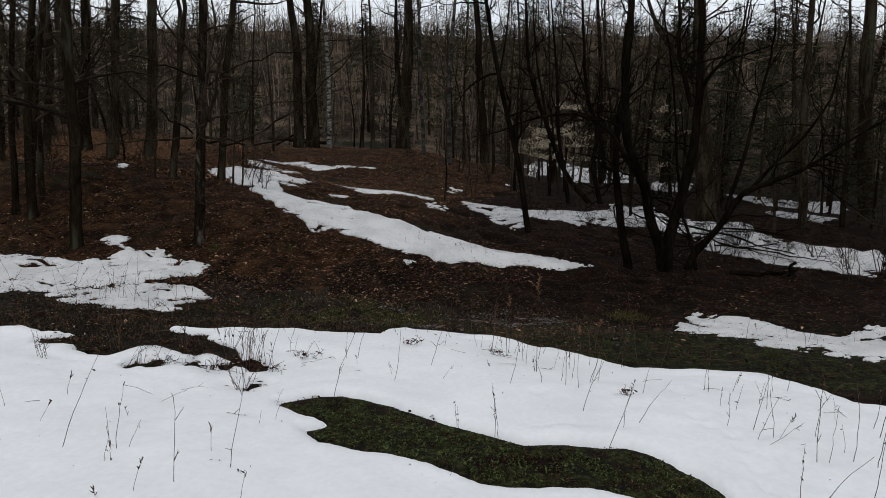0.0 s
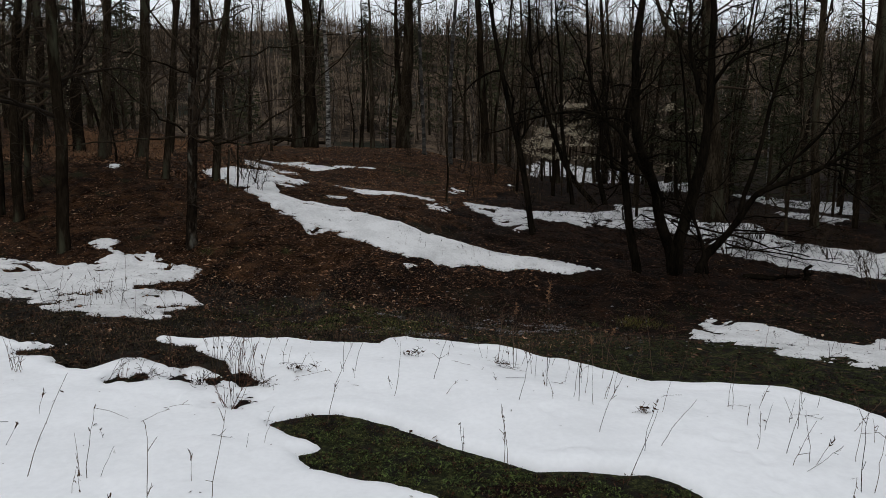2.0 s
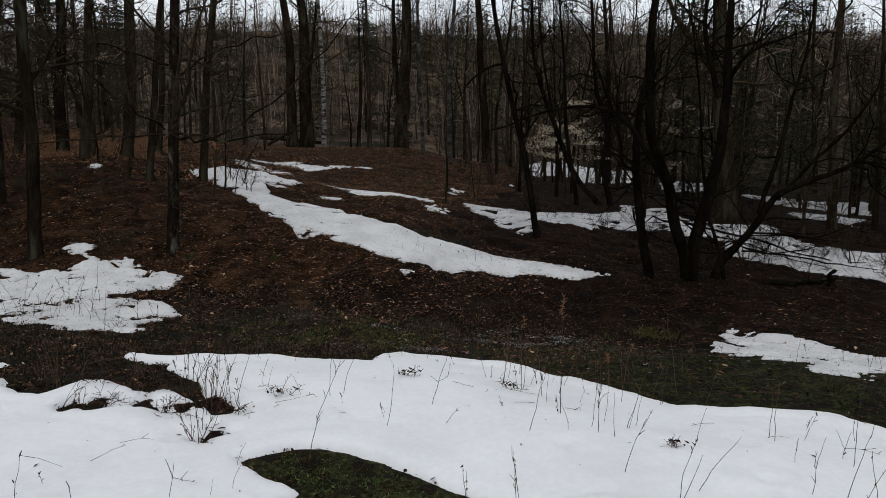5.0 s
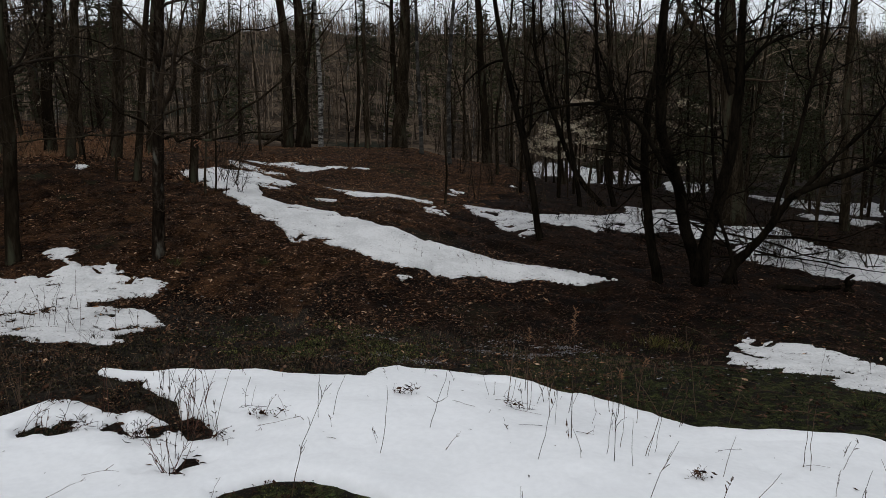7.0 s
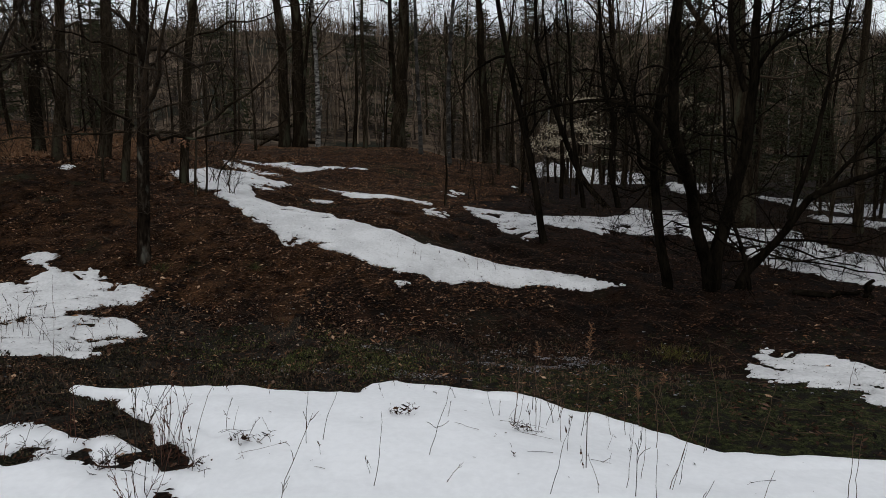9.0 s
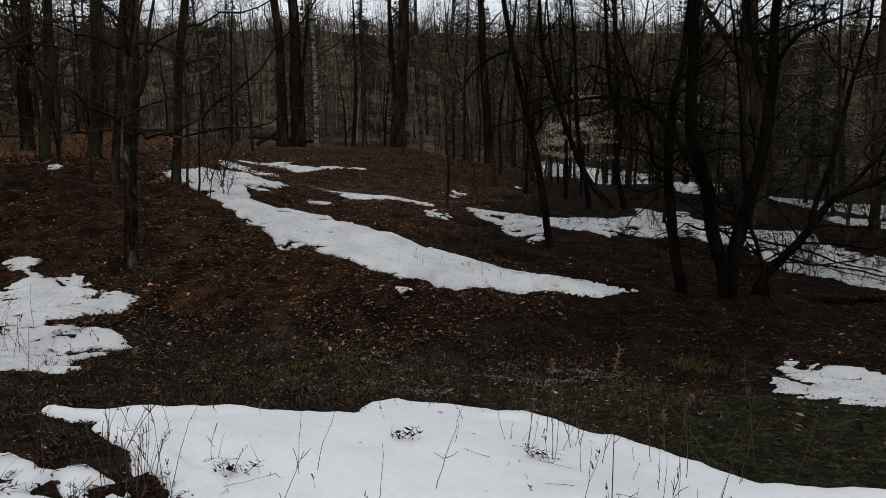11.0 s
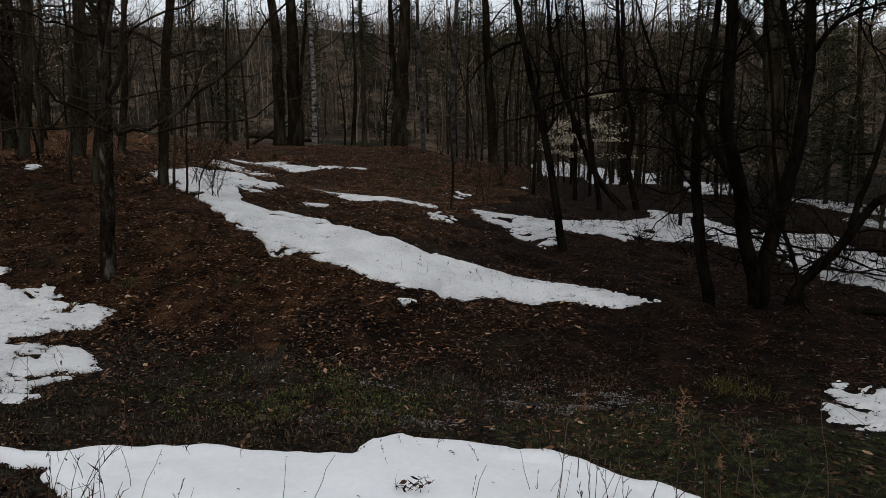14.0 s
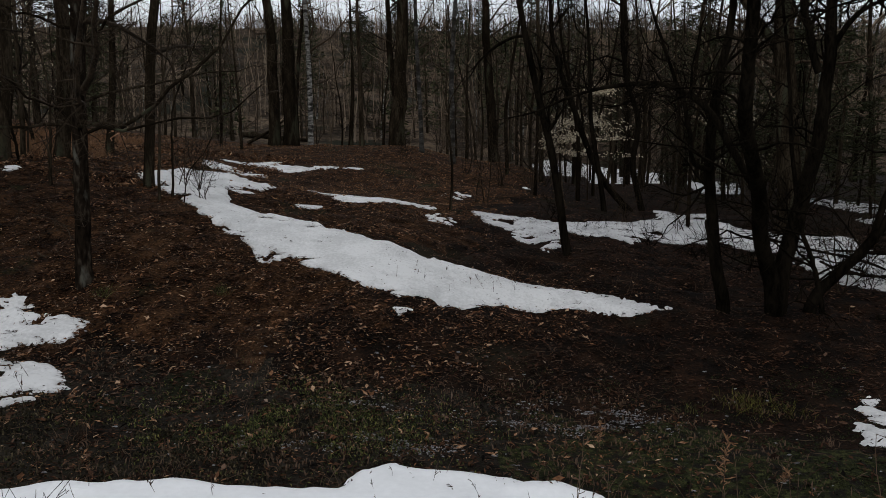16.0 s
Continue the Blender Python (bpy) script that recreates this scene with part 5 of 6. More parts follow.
def far_pines(n):
    """Pines among the far wood: a stem and ragged tiers of boughs."""
    t, nv = Tubes(), []
    for k in range(n):
        y = 124 + 16 * wood.random() if k % 9 == 1 else wood.uniform(55, 122)
        x = wood.uniform(-0.75, 0.75) * y
        if k % 3 == 0:
            x = wood.uniform(0.02, 0.7) * y
        h = wood.uniform(6, 12)
        foot = np.array((x, y, float(ground(x, y)) - 0.3))
        t.add(bend(wood, foot, (0, 0, 1), h, 3, 0.03, 0.05), np.array((0.14, 0.11, 0.07, 0.02)), 4)
        m = 330
        u = wood.uniform(0.18, 1.0, m)
        tier = np.round(u * 9) / 9
        a = wood.uniform(0, 2 * np.pi, m)
        r = (wood.uniform(0.14, 0.24) * h * (1.08 - u) + 0.15) * np.sqrt(wood.random(m)) * (0.75 + 0.4 * np.sin(3 * a + 9 * tier + k))
        at = foot + np.stack([np.cos(a) * r, np.sin(a) * r, h * (0.8 * u + 0.2 * tier) - 0.1 * r], -1)
        d = np.stack([np.cos(a), np.sin(a), wood.uniform(-0.5, 0.3, m)], -1) * wood.uniform(0.25, 0.6, m)[:, None]
        s = np.cross(d, wood.normal(0, 1, (m, 3)))
        s *= 0.09 / (np.linalg.norm(s, axis=1)[:, None] + 1e-9)
        nv.append(np.stack([at - s * 0.4, at + d * 0.5 - s, at + d, at + d * 0.5 + s], 1).reshape(-1, 3))
    v = np.concatenate(nv)
    tagged(new("far_pine_stems", t.mesh("far_pine_stems", BARK)), "dark stems of pines on the far hillside", "woods", kind="stuff")
    tagged(new("far_pines", mesh("far_pines", v, np.arange(len(v)).reshape(-1, 4), NEEDLE, False)), "dark green pines scattered through the far wood", "woods", kind="stuff")


far_thicket(2600)
far_pines(130)

# ---- undergrowth ----
for x, y, n, h in ((-4.9, 17.4, 5, 1.1), (-5.3, 18.3, 4, 1.5), (-5.9, 18.9, 4, 1.8), (-9.2, 19.5, 4, 1.4), (-10.5, 17.0, 4, 1.2), (-12.2, 20.5, 5, 1.8), (-8.1, 25.0, 4, 1.6), (-1.6, 28.5, 5, 1.6), (0.8, 27.0, 6, 2.0),
                   (1.8, 25.5, 6, 2.2), (2.6, 24.0, 6, 2.4), (3.4, 26.8, 6, 2.6), (3.2, 22.6, 5, 1.8), (1.1, 30.5, 6, 2.6), (4.6, 21.2, 5, 1.3), (5.8, 20.5, 5, 1.2), (7.0, 18.6, 6, 1.6),
                   (7.6, 16.6, 6, 1.4), (8.6, 17.6, 6, 1.8), (9.4, 15.8, 6, 1.6), (8.0, 21.5, 6, 2.6), (9.8, 22.5, 6, 2.8), (11.5, 20.0, 6, 2.6), (12.3, 17.5, 6, 2.4), (6.9, 15.6, 5, 2.2),
                   (9.0, 13.6, 6, 1.6), (10.2, 14.6, 6, 2.0), (-3.0, 33.5, 5, 2.0), (-8.8, 30.0, 5, 2.2), (-11.8, 27.5, 5, 2.4), (-14.0, 22.0, 5, 2.0), (-6.3, 36, 6, 2.6), (-0.2, 35, 6, 2.8), (4.8, 33, 6, 3.0), (7.6, 29, 6, 3.0)):
    brush(x, y, n, h, "bare thin-stemmed shrub among the trees")
for x, y, n, h in ((2.6, 20.1, 5, 0.8), (3.5, 19.3, 5, 0.7), (4.3, 18.2, 6, 0.9), (5.2, 17.8, 6, 0.8), (5.9, 17.0, 6, 0.9), (6.6, 16.9, 6, 0.8), (7.5, 15.9, 6, 0.9), (8.4, 15.6, 6, 0.8), (7.9, 16.8, 6, 1.1), (9.6, 15.0, 6, 0.9), (3.0, 18.9, 5, 0.5)):
    brush(x, y, n, h, "low bare shrub poking through the thin snow", BLACK_BARK, 0.6)
for x, y, n, h in ((6.8, 40, 9, 2.0), (8.0, 42, 9, 2.2), (9.2, 41, 9, 2.0), (10.4, 40, 9, 2.2), (11.4, 38, 9, 2.0), (8.8, 36, 8, 1.8), (12.2, 40, 9, 2.2), (7.4, 37, 8, 1.8), (10.0, 37, 9, 1.8), (5.6, 39, 8, 2.2)):
    brush(x, y, n, h, "bare thin-stemmed shrub before the far snow", None, 0.5)
brush(1.05, 22.6, 4, 2.6, "slim bare sapling clump beside the snow strip", reach=0.12)
beech(4.65, 25.6, 4.2, 2300, PALE_LEAF, "young beech still holding pale dry leaves", 0.07, 0.5, 38)
beech(9.7, 26.5, 4.2, 380, PALE_LEAF, "young beech with scattered pale leaves", 0.07, 0.5)
beech(-16.8, 24.6, 6.0, 900, PALE_LEAF, "young beech with scattered pale leaves on the bank", 0.05, 0.5)
beech(-14.6, 26.5, 5.2, 500, PALE_LEAF, "young beech with scattered pale leaves on the bank", 0.05, 0.5)
beech(-12.0, 23.2, 5.0, 260, PALE_LEAF, "young beech with scattered pale leaves on the bank", 0.05, 0.5)



def weed_bunch(x, y, stems, height, reach, lean=0.0):
    """Thin straight weeds rising from one root, each with a few short seed twigs near its top."""
    rng = np.random.default_rng(int(abs(x * 91 + y * 517)))
    root = tagged(new("weed_bunch"), "bunch of thin upright reddish-brown weeds melted out of the snow", "weed", "weed bunches")
    root.location = (x, y, float(ground(x, y)))
    for k in range(stems):
        a, n = rng.uniform(0, 2 * np.pi), height * rng.uniform(0.5, 1.1)
        line = bend(rng, (rng.normal(0, 0.05), rng.normal(0, 0.04), -0.03), (np.cos(a) * reach + lean, np.sin(a) * reach, 1), n, 7, 0.07, 0.01)
        r, t, heads = np.linspace(0.0034, 0.0014, 8), Tubes(), Tubes()
        t.add(line, r, 5)
        stem = part("stem", t.mesh("stem", RED_STALK), root)
        sprout(rng, heads, line, r, 1, int(rng.integers(2, 6)), n * 0.2, 0.45, 0.04, 0.5, 0.12)
        part("side_twigs", heads.mesh("side_twigs", RED_STALK), stem, "", "stuff")


weed_bunch(-2.41, 7.12, 9, 0.46, 0.42)
weed_bunch(-2.56, 7.98, 8, 0.66, 0.12, 0.04)
weed_bunch(-2.43, 7.86, 5, 0.72, 0.1)
weed_bunch(-3.42, 8.14, 3, 0.62, 0.06)
weed_bunch(-5.13, 7.78, 5, 0.42, 0.25)
weed_bunch(-3.95, 7.78, 4, 0.34, 0.12, 0.45)

# ---- dead wood ----
fallen_branch("fallen_log", "fallen dark log lying along the crest", ((-9.4, 34.5, 0.45), (-7.2, 34.0, 0.35), (-5.9, 33.7, 0.25)), 0.16, 0, BARK)
fallen_branch("fallen_log", "broken dark trunk leaning on a fallen log", ((-8.8, 33.6, 0.1), (-7.9, 34.0, 0.6), (-7.0, 34.6, 1.3)), 0.08, 4, BARK)
for k, pts in enumerate((((7.2, 16.9, 0.25), (8.4, 16.2, 0.15), (9.7, 15.3, 0.08)), ((6.9, 15.9, 0.3), (8.0, 15.9, 0.2), (9.2, 16.4, 0.1)), ((7.9, 17.6, 0.2), (9.0, 17.0, 0.25), (10.4, 16.4, 0.3)),
                         ((6.6, 16.6, 0.45), (7.6, 16.3, 0.2), (8.7, 15.1, 0.1)), ((8.8, 18.4, 0.2), (10.0, 17.6, 0.3), (11.2, 17.4, 0.35)), ((5.8, 17.6, 0.1), (7.0, 17.9, 0.25), (8.4, 18.6, 0.15)))):
    fallen_branch("fallen_branch", "dead dark branch lying on the thawing snow", pts, 0.026 - 0.003 * k, 16, BLACK_BARK)
fallen_branch("fallen_branch", "thin dead branch lying on brown leaves", ((-6.5, 14.6, 0.05), (-5.9, 14.4, 0.1), (-5.2, 14.5, 0.05)), 0.016, 3, TWIG)
fallen_branch("stump", "dark rotten stump beside the snow band", ((8.05, 14.25, -0.1), (8.07, 14.25, 0.12), (8.10, 14.27, 0.33)), 0.11, 0, BLACK_BARK)

fallen_branch("fallen_log", "dark wet log half sunk in the leaves", ((6.7, 14.45, -0.01), (7.4, 14.4, 0.02), (8.3, 14.7, 0.0)), 0.06, 6, BLACK_BARK)
fallen_branch("fallen_branch", "long dead branch leaning from the tree over the snow", ((5.9, 16.9, 0.75), (7.6, 16.4, 0.5), (9.6, 15.6, 0.1)), 0.034, 16, BLACK_BARK)

# ---- weeds that stand out ----
plume_weed(1.18, 7.61, 1.42, FOXTAIL, "tall dry goldenrod with a russet plume")
plume_weed(2.27, 9.1, 0.5, FOXTAIL, "short dry goldenrod with a russet plume", 0.08)
plume_weed(2.0, 8.75, 0.5, FOXTAIL, "short dry goldenrod with a russet plume", -0.05)
plume_weed(0.95, 9.2, 0.85, FOXTAIL, "tall dry goldenrod with a russet plume", 0.05)
odd = np.random.default_rng(29)
for cx, cy, sx, sy, n, h in ((-6.3, 10.9, 0.9, 0.5, 22, 0.5), (-5.4, 11.0, 0.6, 0.4, 12, 0.45), (-3.0, 8.5, 0.5, 0.4, 8, 0.6), (-4.0, 8.4, 0.5, 0.25, 6, 0.4), (1.7, 8.9, 0.7, 0.5, 8, 0.6), (3.4, 6.9, 0.9, 0.7, 5, 0.4),
                             (4.2, 6.3, 0.5, 0.5, 4, 0.6), (-0.5, 9.6, 1.8, 0.25, 18, 0.22), (-2.5, 9.5, 0.9, 0.25, 10, 0.25), (5.8, 10.0, 0.6, 0.5, 8, 0.4), (-3.5, 6.0, 0.8, 0.6, 3, 0.3), (0.2, 8.4, 1.6, 0.7, 12, 0.25),
                             (-1.5, 11.0, 2.5, 0.6, 22, 0.3), (3.0, 15.3, 1.0, 0.3, 12, 0.3), (0.6, 14.9, 1.3, 0.4, 14, 0.22), (4.6, 19.6, 1.4, 0.5, 14, 0.35), (7.5, 10.2, 0.5, 0.5, 8, 0.5), (-2.7, 8.1, 0.6, 0.5, 9, 0.6), (-4.4, 8.3, 0.3, 0.3, 8, 0.5), (-5.9, 9.2, 0.5, 0.3, 8, 0.4), (4.6, 7.3, 0.9, 0.5, 7, 0.45), (0.9, 8.7, 0.6, 0.3, 8, 0.5), (2.1, 8.5, 0.7, 0.4, 9, 0.75)):
    for k in range(n):
        hh = h * odd.uniform(0.5, 1.5)
        weed(float(cx + odd.normal(0, sx * 0.6)), float(cy + odd.normal(0, sy * 0.6)), float(odd.normal(0, 0.33) * hh), float(hh))
for x, y, n, h, mat, label, spread in ((3.55, 12.05, 190, 0.17, TUSSOCK, "yellow-green tussock beside the ditch", 0.34), (3.9, 11.7, 70, 0.14, TUSSOCK, "yellow-green tussock beside the ditch", 0.3), (2.75, 11.9, 60, 0.14, GRASS, "yellow-green tussock beside the ditch", 0.25), (4.9, 8.9, 70, 0.2, GRASS, "yellow-green tussock beside the ditch", 0.2),
                                       (-4.9, 10.6, 40, 0.25, STRAW, "pale dry grass tuft on the wet ground", 0.12),
                                       (-3.6, 10.4, 40, 0.22, STRAW, "pale dry grass tuft on the wet ground", 0.12), (-5.0, 13.6, 60, 0.2, GRASS, "green tuft at the foot of a tree", 0.15), (-3.4, 13.9, 60, 0.2, GRASS, "dark green tuft on the bank", 0.15)):
    tuft(x, y, n, h, mat, label, spread)

for x, y, size in ((-0.44, 8.76, 0.24), (-1.82, 8.07, 0.27), (-2.55, 7.95, 0.33), (-3.9, 8.2, 0.275), (-3.2, 8.15, 0.22), (2.1, 6.9, 0.16), (-5.4, 8.25, 0.22),
                   (-4.6, 8.15, 0.3), (-3.55, 7.75, 0.3), (-2.85, 7.55, 0.32), (-2.2, 7.6, 0.3), (0.75, 8.5, 0.2)):
    dead_clump(x, y, size, "knot of dead brown weeds melted out of the snow")

for k in range(16):
    x, y = float(odd.uniform(-14.5, -9.5)), float(odd.uniform(20, 27))
    tuft(x, y, 45, float(odd.uniform(0.3, 0.55)), FOXTAIL, "dry russet grass tuft among the trunks", 0.3)

x, y = odd.uniform(-17.5, -8.6, 15000), odd.uniform(20.5, 30, 15000)
keep = (vnoise(x, y, 1.5, 93) + 0.6 * vnoise(x, y, 0.5, 94) > -0.15) & (x < -9.5 + 0.3 * (23 - y))
grass_blades(x[keep], y[keep], 0.2, odd, "dry orange-brown grass among the trunks on the bank", FOXTAIL)

# ---- stalks lying on the snow ----
for cx, cy, sx, sy, n in ((0.3, 8.4, 1.8, 0.7, 6), (-2.6, 6.3, 1.1, 0.9, 4), (3.2, 6.6, 1.0, 0.7, 5), (-1.6, 8.3, 0.8, 0.5, 3)):
    for k in range(n):
        x, y, n2, a = float(cx + odd.normal(0, sx * 0.7)), float(cy + odd.normal(0, sy * 0.7)), odd.uniform(0.12, 0.5), odd.uniform(-0.6, 0.6) + (0 if odd.random() < 0.5 else np.pi)
        if not in_snow(np.array([x]), np.array([y]))[0]:
            continue
        root = tagged(new("fallen_stalk"), "broken dry stalk lying on the snow", "weed", "fallen stalks")
        root.location = (x, y, float(snow_state(np.array([x]), np.array([y]))[1][0]) - 0.02)
        t = Tubes()
        q = bend(odd, (0, 0, 0.03), (np.cos(a), np.sin(a), 0.15), n2, 5, 0.1, -0.02)
        rr = np.linspace(0.0022, 0.001, 6)
        t.add(q, rr, 5)
        sprout(odd, t, q, rr, 1, int(odd.integers(0, 4)), 0.12, 0.6, 0.02, 0.3, 0.12)
        part("stem", t.mesh("stem", STRAW), root)

# ---- litter, turf and crumbs ----
snow_patch("short wet moss and grass in a thawed hollow", BARE_TURF, 0.02, 0.05, surface=("turf", TURF))
fall = np.random.default_rng(3)
x, y = fall.uniform(-12, 12, 190000), 6.3 + 14.7 * fall.random(190000) ** 1.1
keep = (abs(x) < 0.62 * y + 1.5) & ((y > 12.0) | (fall.random(len(x)) < np.where((x > 0.3) & (y < 11.2), 0.25, 0.6 + 0.2 * np.clip(y - 11, 0, 1))))
x, y = x[keep], y[keep]
margin, top = snow_state(x, y)
keep = (vnoise(x, y, 0.42, 97) + 0.7 * vnoise(x, y, 0.16, 98) > -0.55) & (margin < 0.012 + 0.03 * (fall.random(len(x)) < 0.08)) & (outline_distance(x, y, BARE_TURF) < 0.1)
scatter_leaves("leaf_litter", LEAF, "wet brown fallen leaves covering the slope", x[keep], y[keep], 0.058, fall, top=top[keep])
x, y = fall.uniform(-24, 5, 125000), 12.5 + 23.5 * fall.random(125000) ** 1.2
keep = ~in_snow(x, y) & (abs(x) < 0.75 * y) & brown_side(x + fall.normal(0, 0.5, len(x)), y)
scatter_leaves("rust_leaf_litter", RUST_LEAF, "rust-brown fallen leaves on the upper bank", x[keep], y[keep], 0.055, fall)
x, y = fall.uniform(-24, 4, 60000), fall.uniform(18, 37, 60000)
keep = ~in_snow(x, y) & (abs(x) < 0.72 * y) & brown_side(x + fall.normal(0, 0.5, len(x)), y) & (vnoise(x, y, 1.6, 76) + 0.5 * vnoise(x, y, 0.5, 77) > -0.5)
scatter_leaves("rust_leaf_litter", TAN_LEAF, "dry tan and russet leaves on the upper track", x[keep], y[keep], 0.07, fall)
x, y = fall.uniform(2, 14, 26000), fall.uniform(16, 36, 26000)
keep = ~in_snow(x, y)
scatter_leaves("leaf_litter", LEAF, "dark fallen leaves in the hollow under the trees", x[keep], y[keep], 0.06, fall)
x, y = fall.uniform(-9, 9, 42000), fall.uniform(9.5, 17, 42000)
keep = ~in_snow(x, y) & (fall.random(len(x)) < np.where(x > 2.2, 0.2, 1.0) * np.clip((y - 10.5) / 2.0, 0.1, 1)) & (vnoise(x, y, 1.3, 48) + 0.5 * vnoise(x, y, 0.4, 49) > np.where(x < 1.5, -0.25, 0.1))
scatter_leaves("rust_leaf_litter", RUST_LEAF, "rust-brown fallen leaves on the slope", x[keep], y[keep], 0.065, fall)
x, y = fall.uniform(-17, -5, 30000), fall.uniform(18, 27, 30000)
keep = ~in_snow(x, y) & (abs(x) < 0.75 * y) & (vnoise(x, y, 1.4, 90) + 0.5 * vnoise(x, y, 0.5, 91) > -0.25)
scatter_leaves("rust_leaf_litter", RUST_LEAF, "orange-brown leaves and dead grass among the trunks", x[keep], y[keep], 0.075, fall, 0.05, 0.3, 0.45)
x, y = fall.uniform(-8, 1.8, 5500), 11.2 + 5 * fall.random(5500) ** 1.2
keep = ~in_snow(x, y) & (vnoise(x, y, 0.9, 92) > -0.35)
scatter_leaves("leaf_litter", PALE_SCRAP, "pale weathered scraps of leaf on the slope", x[keep], y[keep], 0.04, fall, 0.02, 0.3, 0.35)
# bits of leaf and bark, thickest where the snow runs out
x, y = fall.uniform(-12, 12, 90000), fall.uniform(4, 24, 90000)
margin, top = snow_state(x, y)
keep = (margin > 0.0) & (fall.random(len(x)) < np.where(y < 9.6, 0.012, 0.09 + 0.1 * (x > 0) + 0.25 * ((x < -4) & (y < 14)) * (vnoise(x, y, 0.3, 99) > 0.1) + 0.3 * ((y > 14) & (y < 17) & (x > -1.5) & (vnoise(x, y, 0.35, 95) > 0.15))) + np.where(y < 9.6, 0.035, 0.75) * np.exp(-margin / 0.06))
scatter_leaves("snow_debris", SEED, "dark specks of leaf and bark on the snow", x[keep], y[keep], 0.028, fall, 0.006, top=top[keep])
x, y = fall.uniform(-2.2, 3.2, 60000), fall.uniform(3.0, 7.3, 60000)
lawn = np.maximum(ground(x, y), snow_height(x, y, snow_margin(x, y, BARE_TURF, 0.02, (), 0.0, 0.0), 0.02))
rim = outline_distance(x, y, BARE_TURF) - 0.05 + 0.08 * vnoise(x, y, 0.2, 47)
keep = (rim > 0.03) & (vnoise(x, y, 0.16, 43) + 0.6 * vnoise(x, y, 0.5, 44) > -0.1)
grass_blades(x[keep], y[keep], 0.015, fall, "short wet green grass in a thawed hollow", GRASS, lawn[keep])
keep = (rim > 0.05) & (vnoise(x, y, 0.11, 45) + 0.8 * vnoise(x, y, 0.4, 44) + 0.5 * vnoise(x, y, 0.07, 96) > 0.15)
scatter_leaves("clover", CLOVER, "small bright green leaves in a thawed hollow", x[keep], y[keep], 0.024, fall, 0.02, 0.3, 0.5, lawn[keep])
keep = (rim > 0.03) & (vnoise(x, y, 0.13, 75) > -0.1)
scatter_leaves("leaf_litter", LEAF, "dark scraps of leaf in the thawed hollow", x[keep], y[keep], 0.02, fall, 0.02, 0.3, 0.5, lawn[keep])
x, y = fall.uniform(-7, 7.5, 76000), fall.uniform(7.0, 13.0, 76000)
middle = 10.7 - 0.28 * np.clip(x - 1, 0, 9)
keep = ~in_snow(x, y) & (vnoise(x, y, 0.9, 41) + 0.8 * vnoise(x, y, 0.25, 42) - 0.5 * np.clip(abs(y - middle) - 0.3 * np.clip(x, 0, 4), 0, 9) + 0.12 * x > -0.45)
dull = keep & (x < 0.6 + vnoise(x, y, 0.6, 88)) & ((y < 11.2) | (x < -3.2))
grass_blades(x[dull], y[dull], 0.026, fall, "dull dead grass along the ditch", DULL_GRASS)
keep &= ~dull
keep &= vnoise(x, y, 0.3, 89) > -0.25
grass_blades(x[keep], y[keep], 0.018, fall, "dark wet grass along the ditch", MOSS)
keep &= vnoise(x, y, 0.14, 46) > np.where(x > 0, -0.15, 0.1)
mx, my = fall.uniform(-8, -1.5, 30000), fall.uniform(7.4, 11.2, 30000)
mossy = ~in_snow(mx, my) & (vnoise(mx, my, 0.7, 61) + 0.7 * vnoise(mx, my, 0.2, 62) > -0.35)
grass_blades(mx[mossy], my[mossy], 0.03, fall, "flattened dull brown grass beside the ditch", DULL_GRASS)
mossy &= vnoise(mx, my, 0.3, 65) > 0.25
scatter_leaves("leaf_litter", RUST_LEAF, "scraps of brown leaf on the wet ground", mx[mossy], my[mossy], 0.03, fall)
scatter_leaves("clover", MOSS, "small green leaves along the ditch", x[keep], y[keep], 0.013, fall, 0.012, 0.3, 0.5)

x, y = fall.uniform(-7, 2.5, 9000), fall.uniform(9.2, 12.4, 9000)
keep = ~in_snow(x, y) & (vnoise(x, y, 0.5, 66) + 0.6 * vnoise(x, y, 0.17, 67) > 0.0)
scatter_leaves("leaf_litter", RUST_LEAF, "scraps of brown leaf in the ditch", x[keep], y[keep], 0.03, fall)
x, y = fall.uniform(-7, 4, 9000), fall.uniform(9.0, 12.6, 9000)
keep = ~in_snow(x, y) & (vnoise(x, y, 0.6, 68) + 0.6 * vnoise(x, y, 0.2, 69) > 0.1)
grass_blades(x[keep], y[keep], 0.05, fall, "withered straw-coloured grass in the ditch", STRAW)
x, y = fall.normal(-1.7, 0.9, 13000), fall.normal(10.95, 0.5, 13000)
keep = ~in_snow(x, y) & (vnoise(x, y, 0.5, 73) + 0.7 * vnoise(x, y, 0.2, 74) > -0.1)
grass_blades(x[keep], y[keep], 0.03, fall, "wet green grass in the ditch", GRASS)
keep &= vnoise(x, y, 0.15, 78) > 0.1
scatter_leaves("clover", GRASS, "small green leaves in the ditch", x[keep], y[keep], 0.02, fall, 0.02, 0.3, 0.5)


def sticks(label, x, y, rng, mat):
    t = Tubes()
    for px, py in zip(x, y):
        n, a = rng.uniform(0.05, 0.25), rng.uniform(0, 2 * np.pi)
        q = [(px + n * u * np.cos(a), py + n * u * np.sin(a)) for u in (-0.5, 0, 0.5)]
        t.add([(qx, qy, float(ground(qx, qy)) + 0.012 + rng.uniform(0, 0.03)) for qx, qy in q], np.array((0.003, 0.0026, 0.0015)), 4)
    tagged(new("twig_litter", t.mesh("twig_litter", mat)), label, "twigs", kind="stuff")


x, y = fall.uniform(-8, 9, 1300), 8.6 + 9 * fall.random(1300)
keep = ~in_snow(x, y)
sticks("pale broken twigs among the leaves", x[keep], y[keep], fall, STRAW)


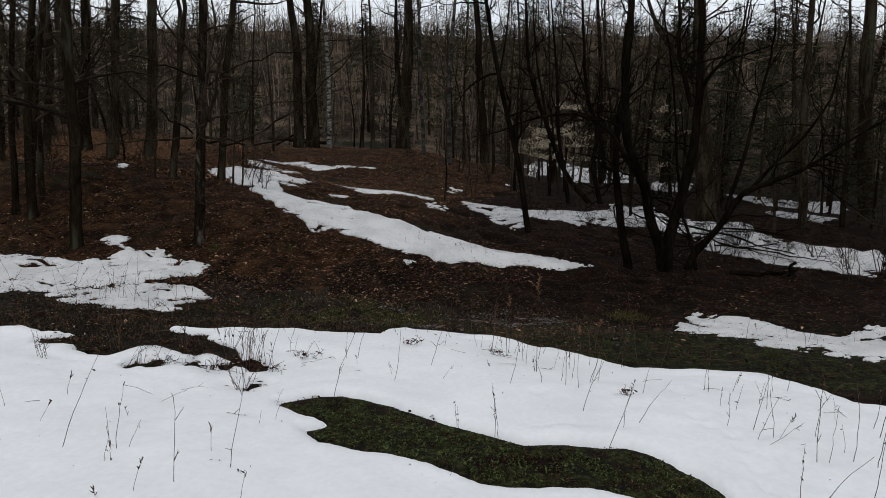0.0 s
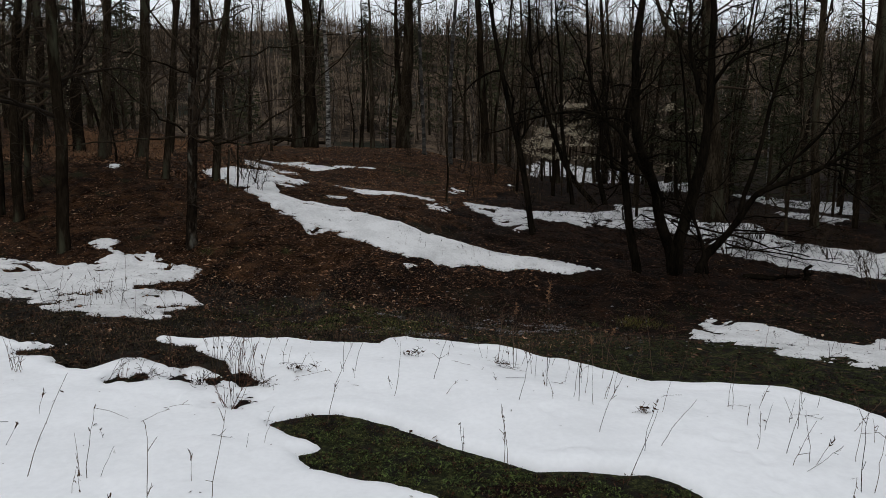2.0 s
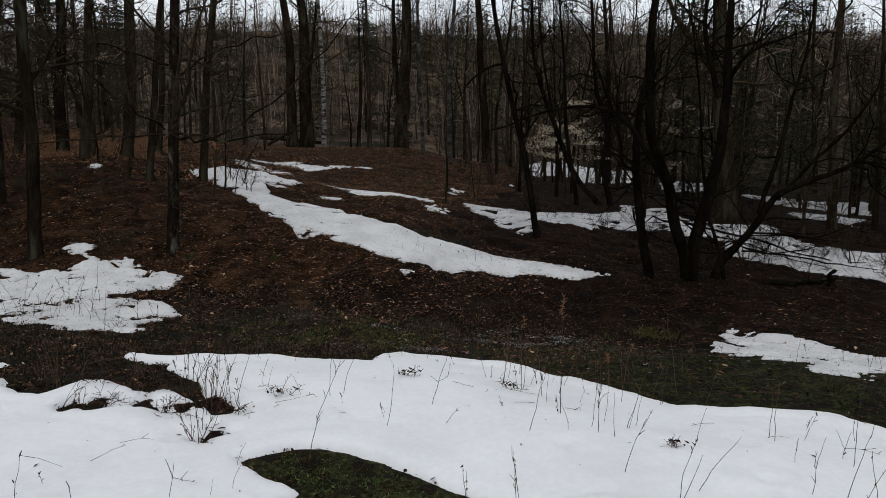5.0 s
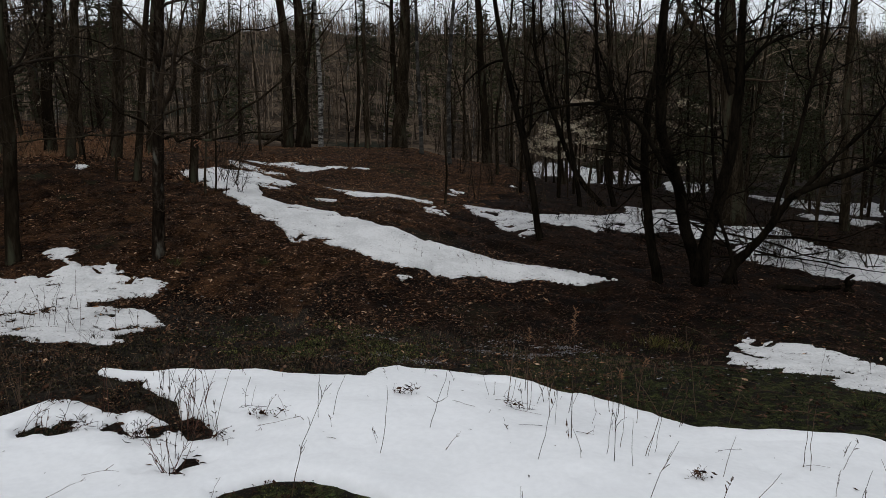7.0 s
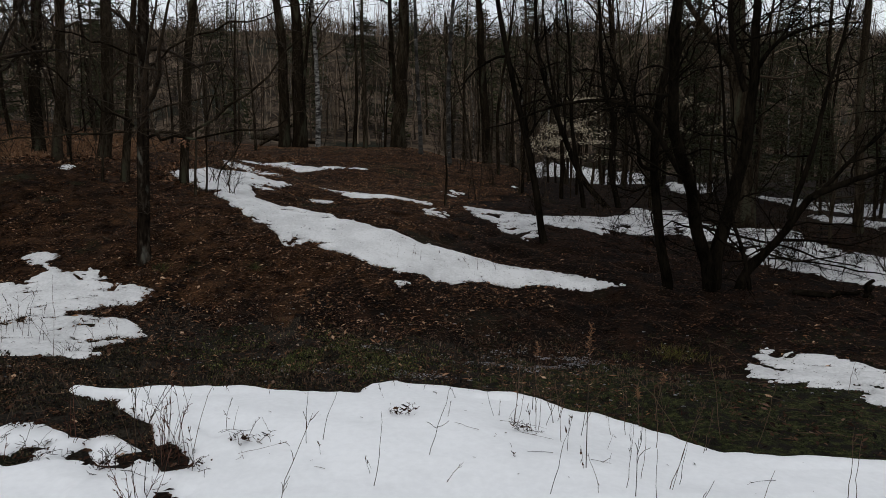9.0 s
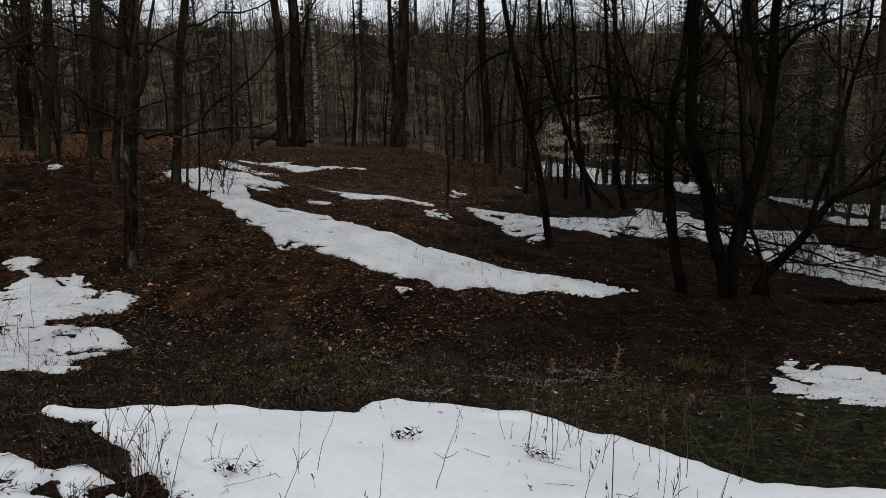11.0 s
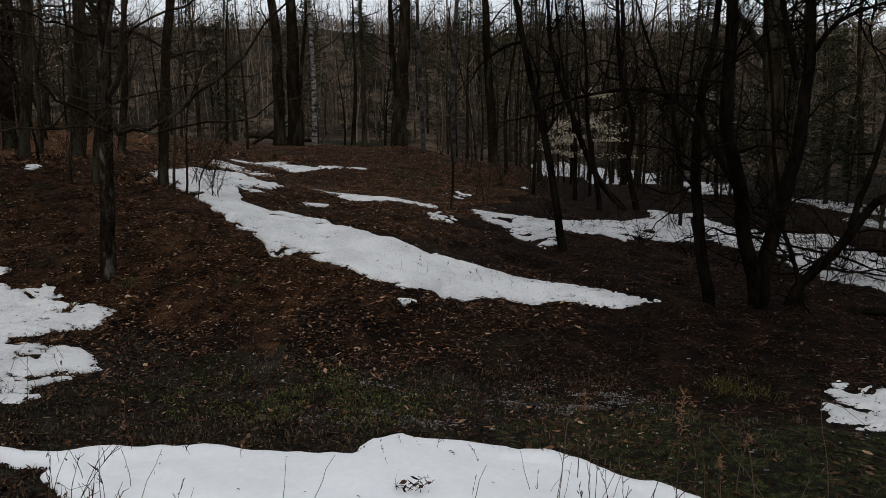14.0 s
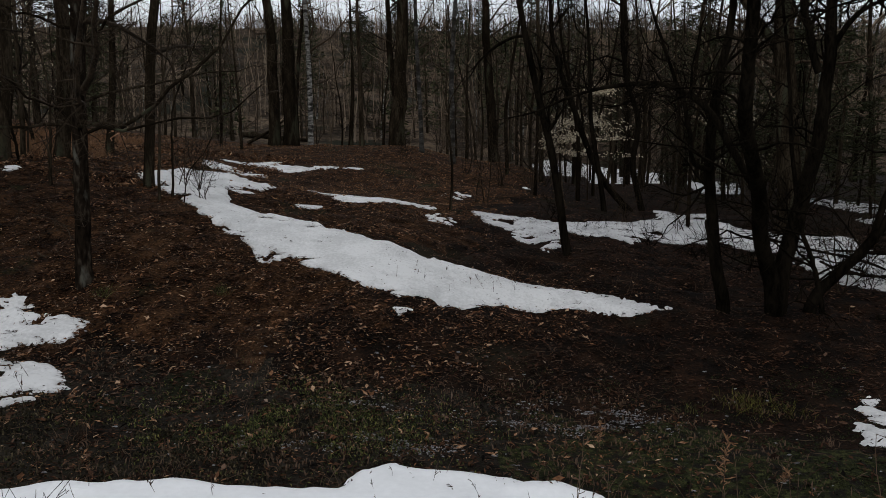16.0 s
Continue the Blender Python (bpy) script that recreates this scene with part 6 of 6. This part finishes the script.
def dead_stems(label, x, y, rng, mat, length):
    """Arching dead stems and bits of bramble matted over the leaves."""
    t = Tubes()
    for px, py in zip(x, y):
        n, a = length * rng.uniform(0.4, 1.3), rng.uniform(0, 2 * np.pi)
        line = bend(rng, (px, py, float(ground(px, py)) - 0.02), (np.cos(a) * 0.9, np.sin(a) * 0.6, rng.uniform(0.25, 0.9)), n, 5, 0.2, -0.22)
        line[:, 2] = np.maximum(line[:, 2], ground(line[:, 0], line[:, 1]) + 0.004)
        t.add(line, np.linspace(0.0032, 0.0012, 6), 3)
    tagged(new("dead_stems", t.mesh("dead_stems", mat)), label, "dead stems", kind="stuff")


x, y = fall.uniform(-12, 3, 2900), fall.uniform(12.2, 19, 2900)
keep = ~in_snow(x, y) & (vnoise(x, y, 0.8, 85) > -0.2) & (abs(x) < 0.7 * y)
dead_stems("matted dead stems and brambles on the bank", x[keep], y[keep], fall, TWIG, 0.32)
x, y = fall.uniform(-8, 5, 1500), fall.uniform(9, 13, 1500)
keep = ~in_snow(x, y) & (vnoise(x, y, 0.7, 86) > 0.0)
dead_stems("short dead stems on the wet ground", x[keep], y[keep], fall, STRAW, 0.16)


def crumbs(label, x, y, size, rng, mat):
    """Small lumps of slush, each a low rounded pyramid."""
    n = len(x)
    z = ground(x, y)
    s = size * rng.uniform(0.4, 1.4, n)
    a = np.arange(6) * np.pi / 3
    r = s[:, None] * rng.uniform(0.4, 1.5, (n, 6))
    ring = np.stack([x[:, None] + np.cos(a) * r * 2.2, y[:, None] + np.sin(a) * r, np.repeat((z - 0.01)[:, None], 6, 1)], -1)
    top = np.stack([x[:, None] + np.cos(a) * r * 1.3, y[:, None] + np.sin(a) * r * 0.5, (z + 0.008 + 0.12 * s)[:, None] + 0 * r], -1)
    v = np.concatenate([ring, top], 1).reshape(-1, 3)
    i = np.arange(n)[:, None] * 12
    f = [q for k in range(6) for q in (i + (k, (k + 1) % 6, 6 + (k + 1) % 6, 6 + k)).tolist()] + (i + (6, 7, 8, 9, 10, 11)).tolist()
    tagged(new("slush", mesh("slush", v, f, mat)), label, "slush", kind="stuff")


for cx, cy, sx, sy, n in ((1.45, 11.65, 0.4, 0.2, 2200), (-1.0, 11.4, 0.3, 0.1, 180), (-1.9, 10.4, 0.3, 0.08, 200), (0.6, 11.4, 0.6, 0.12, 350), (-0.69, 10.50, 0.45, 0.13, 700)):
    x, y = cx + fall.normal(0, sx, n), cy + fall.normal(0, sy, n)
    keep = ~in_snow(x, y) & (vnoise(x, y * 2, 0.3, 63) + 0.8 * vnoise(x, y * 2, 0.11, 64) > 0.15)
    crumbs("thin lace of rotten grey slush in the ditch", x[keep], y[keep], 0.0062, fall, SLUSH)
x, y = fall.uniform(-6, 6, 260), fall.uniform(9.3, 13, 260)
keep = ~in_snow(x, y)
crumbs("crumbs of thawing snow on the wet ground", x[keep], y[keep], 0.012, fall, SLUSH)
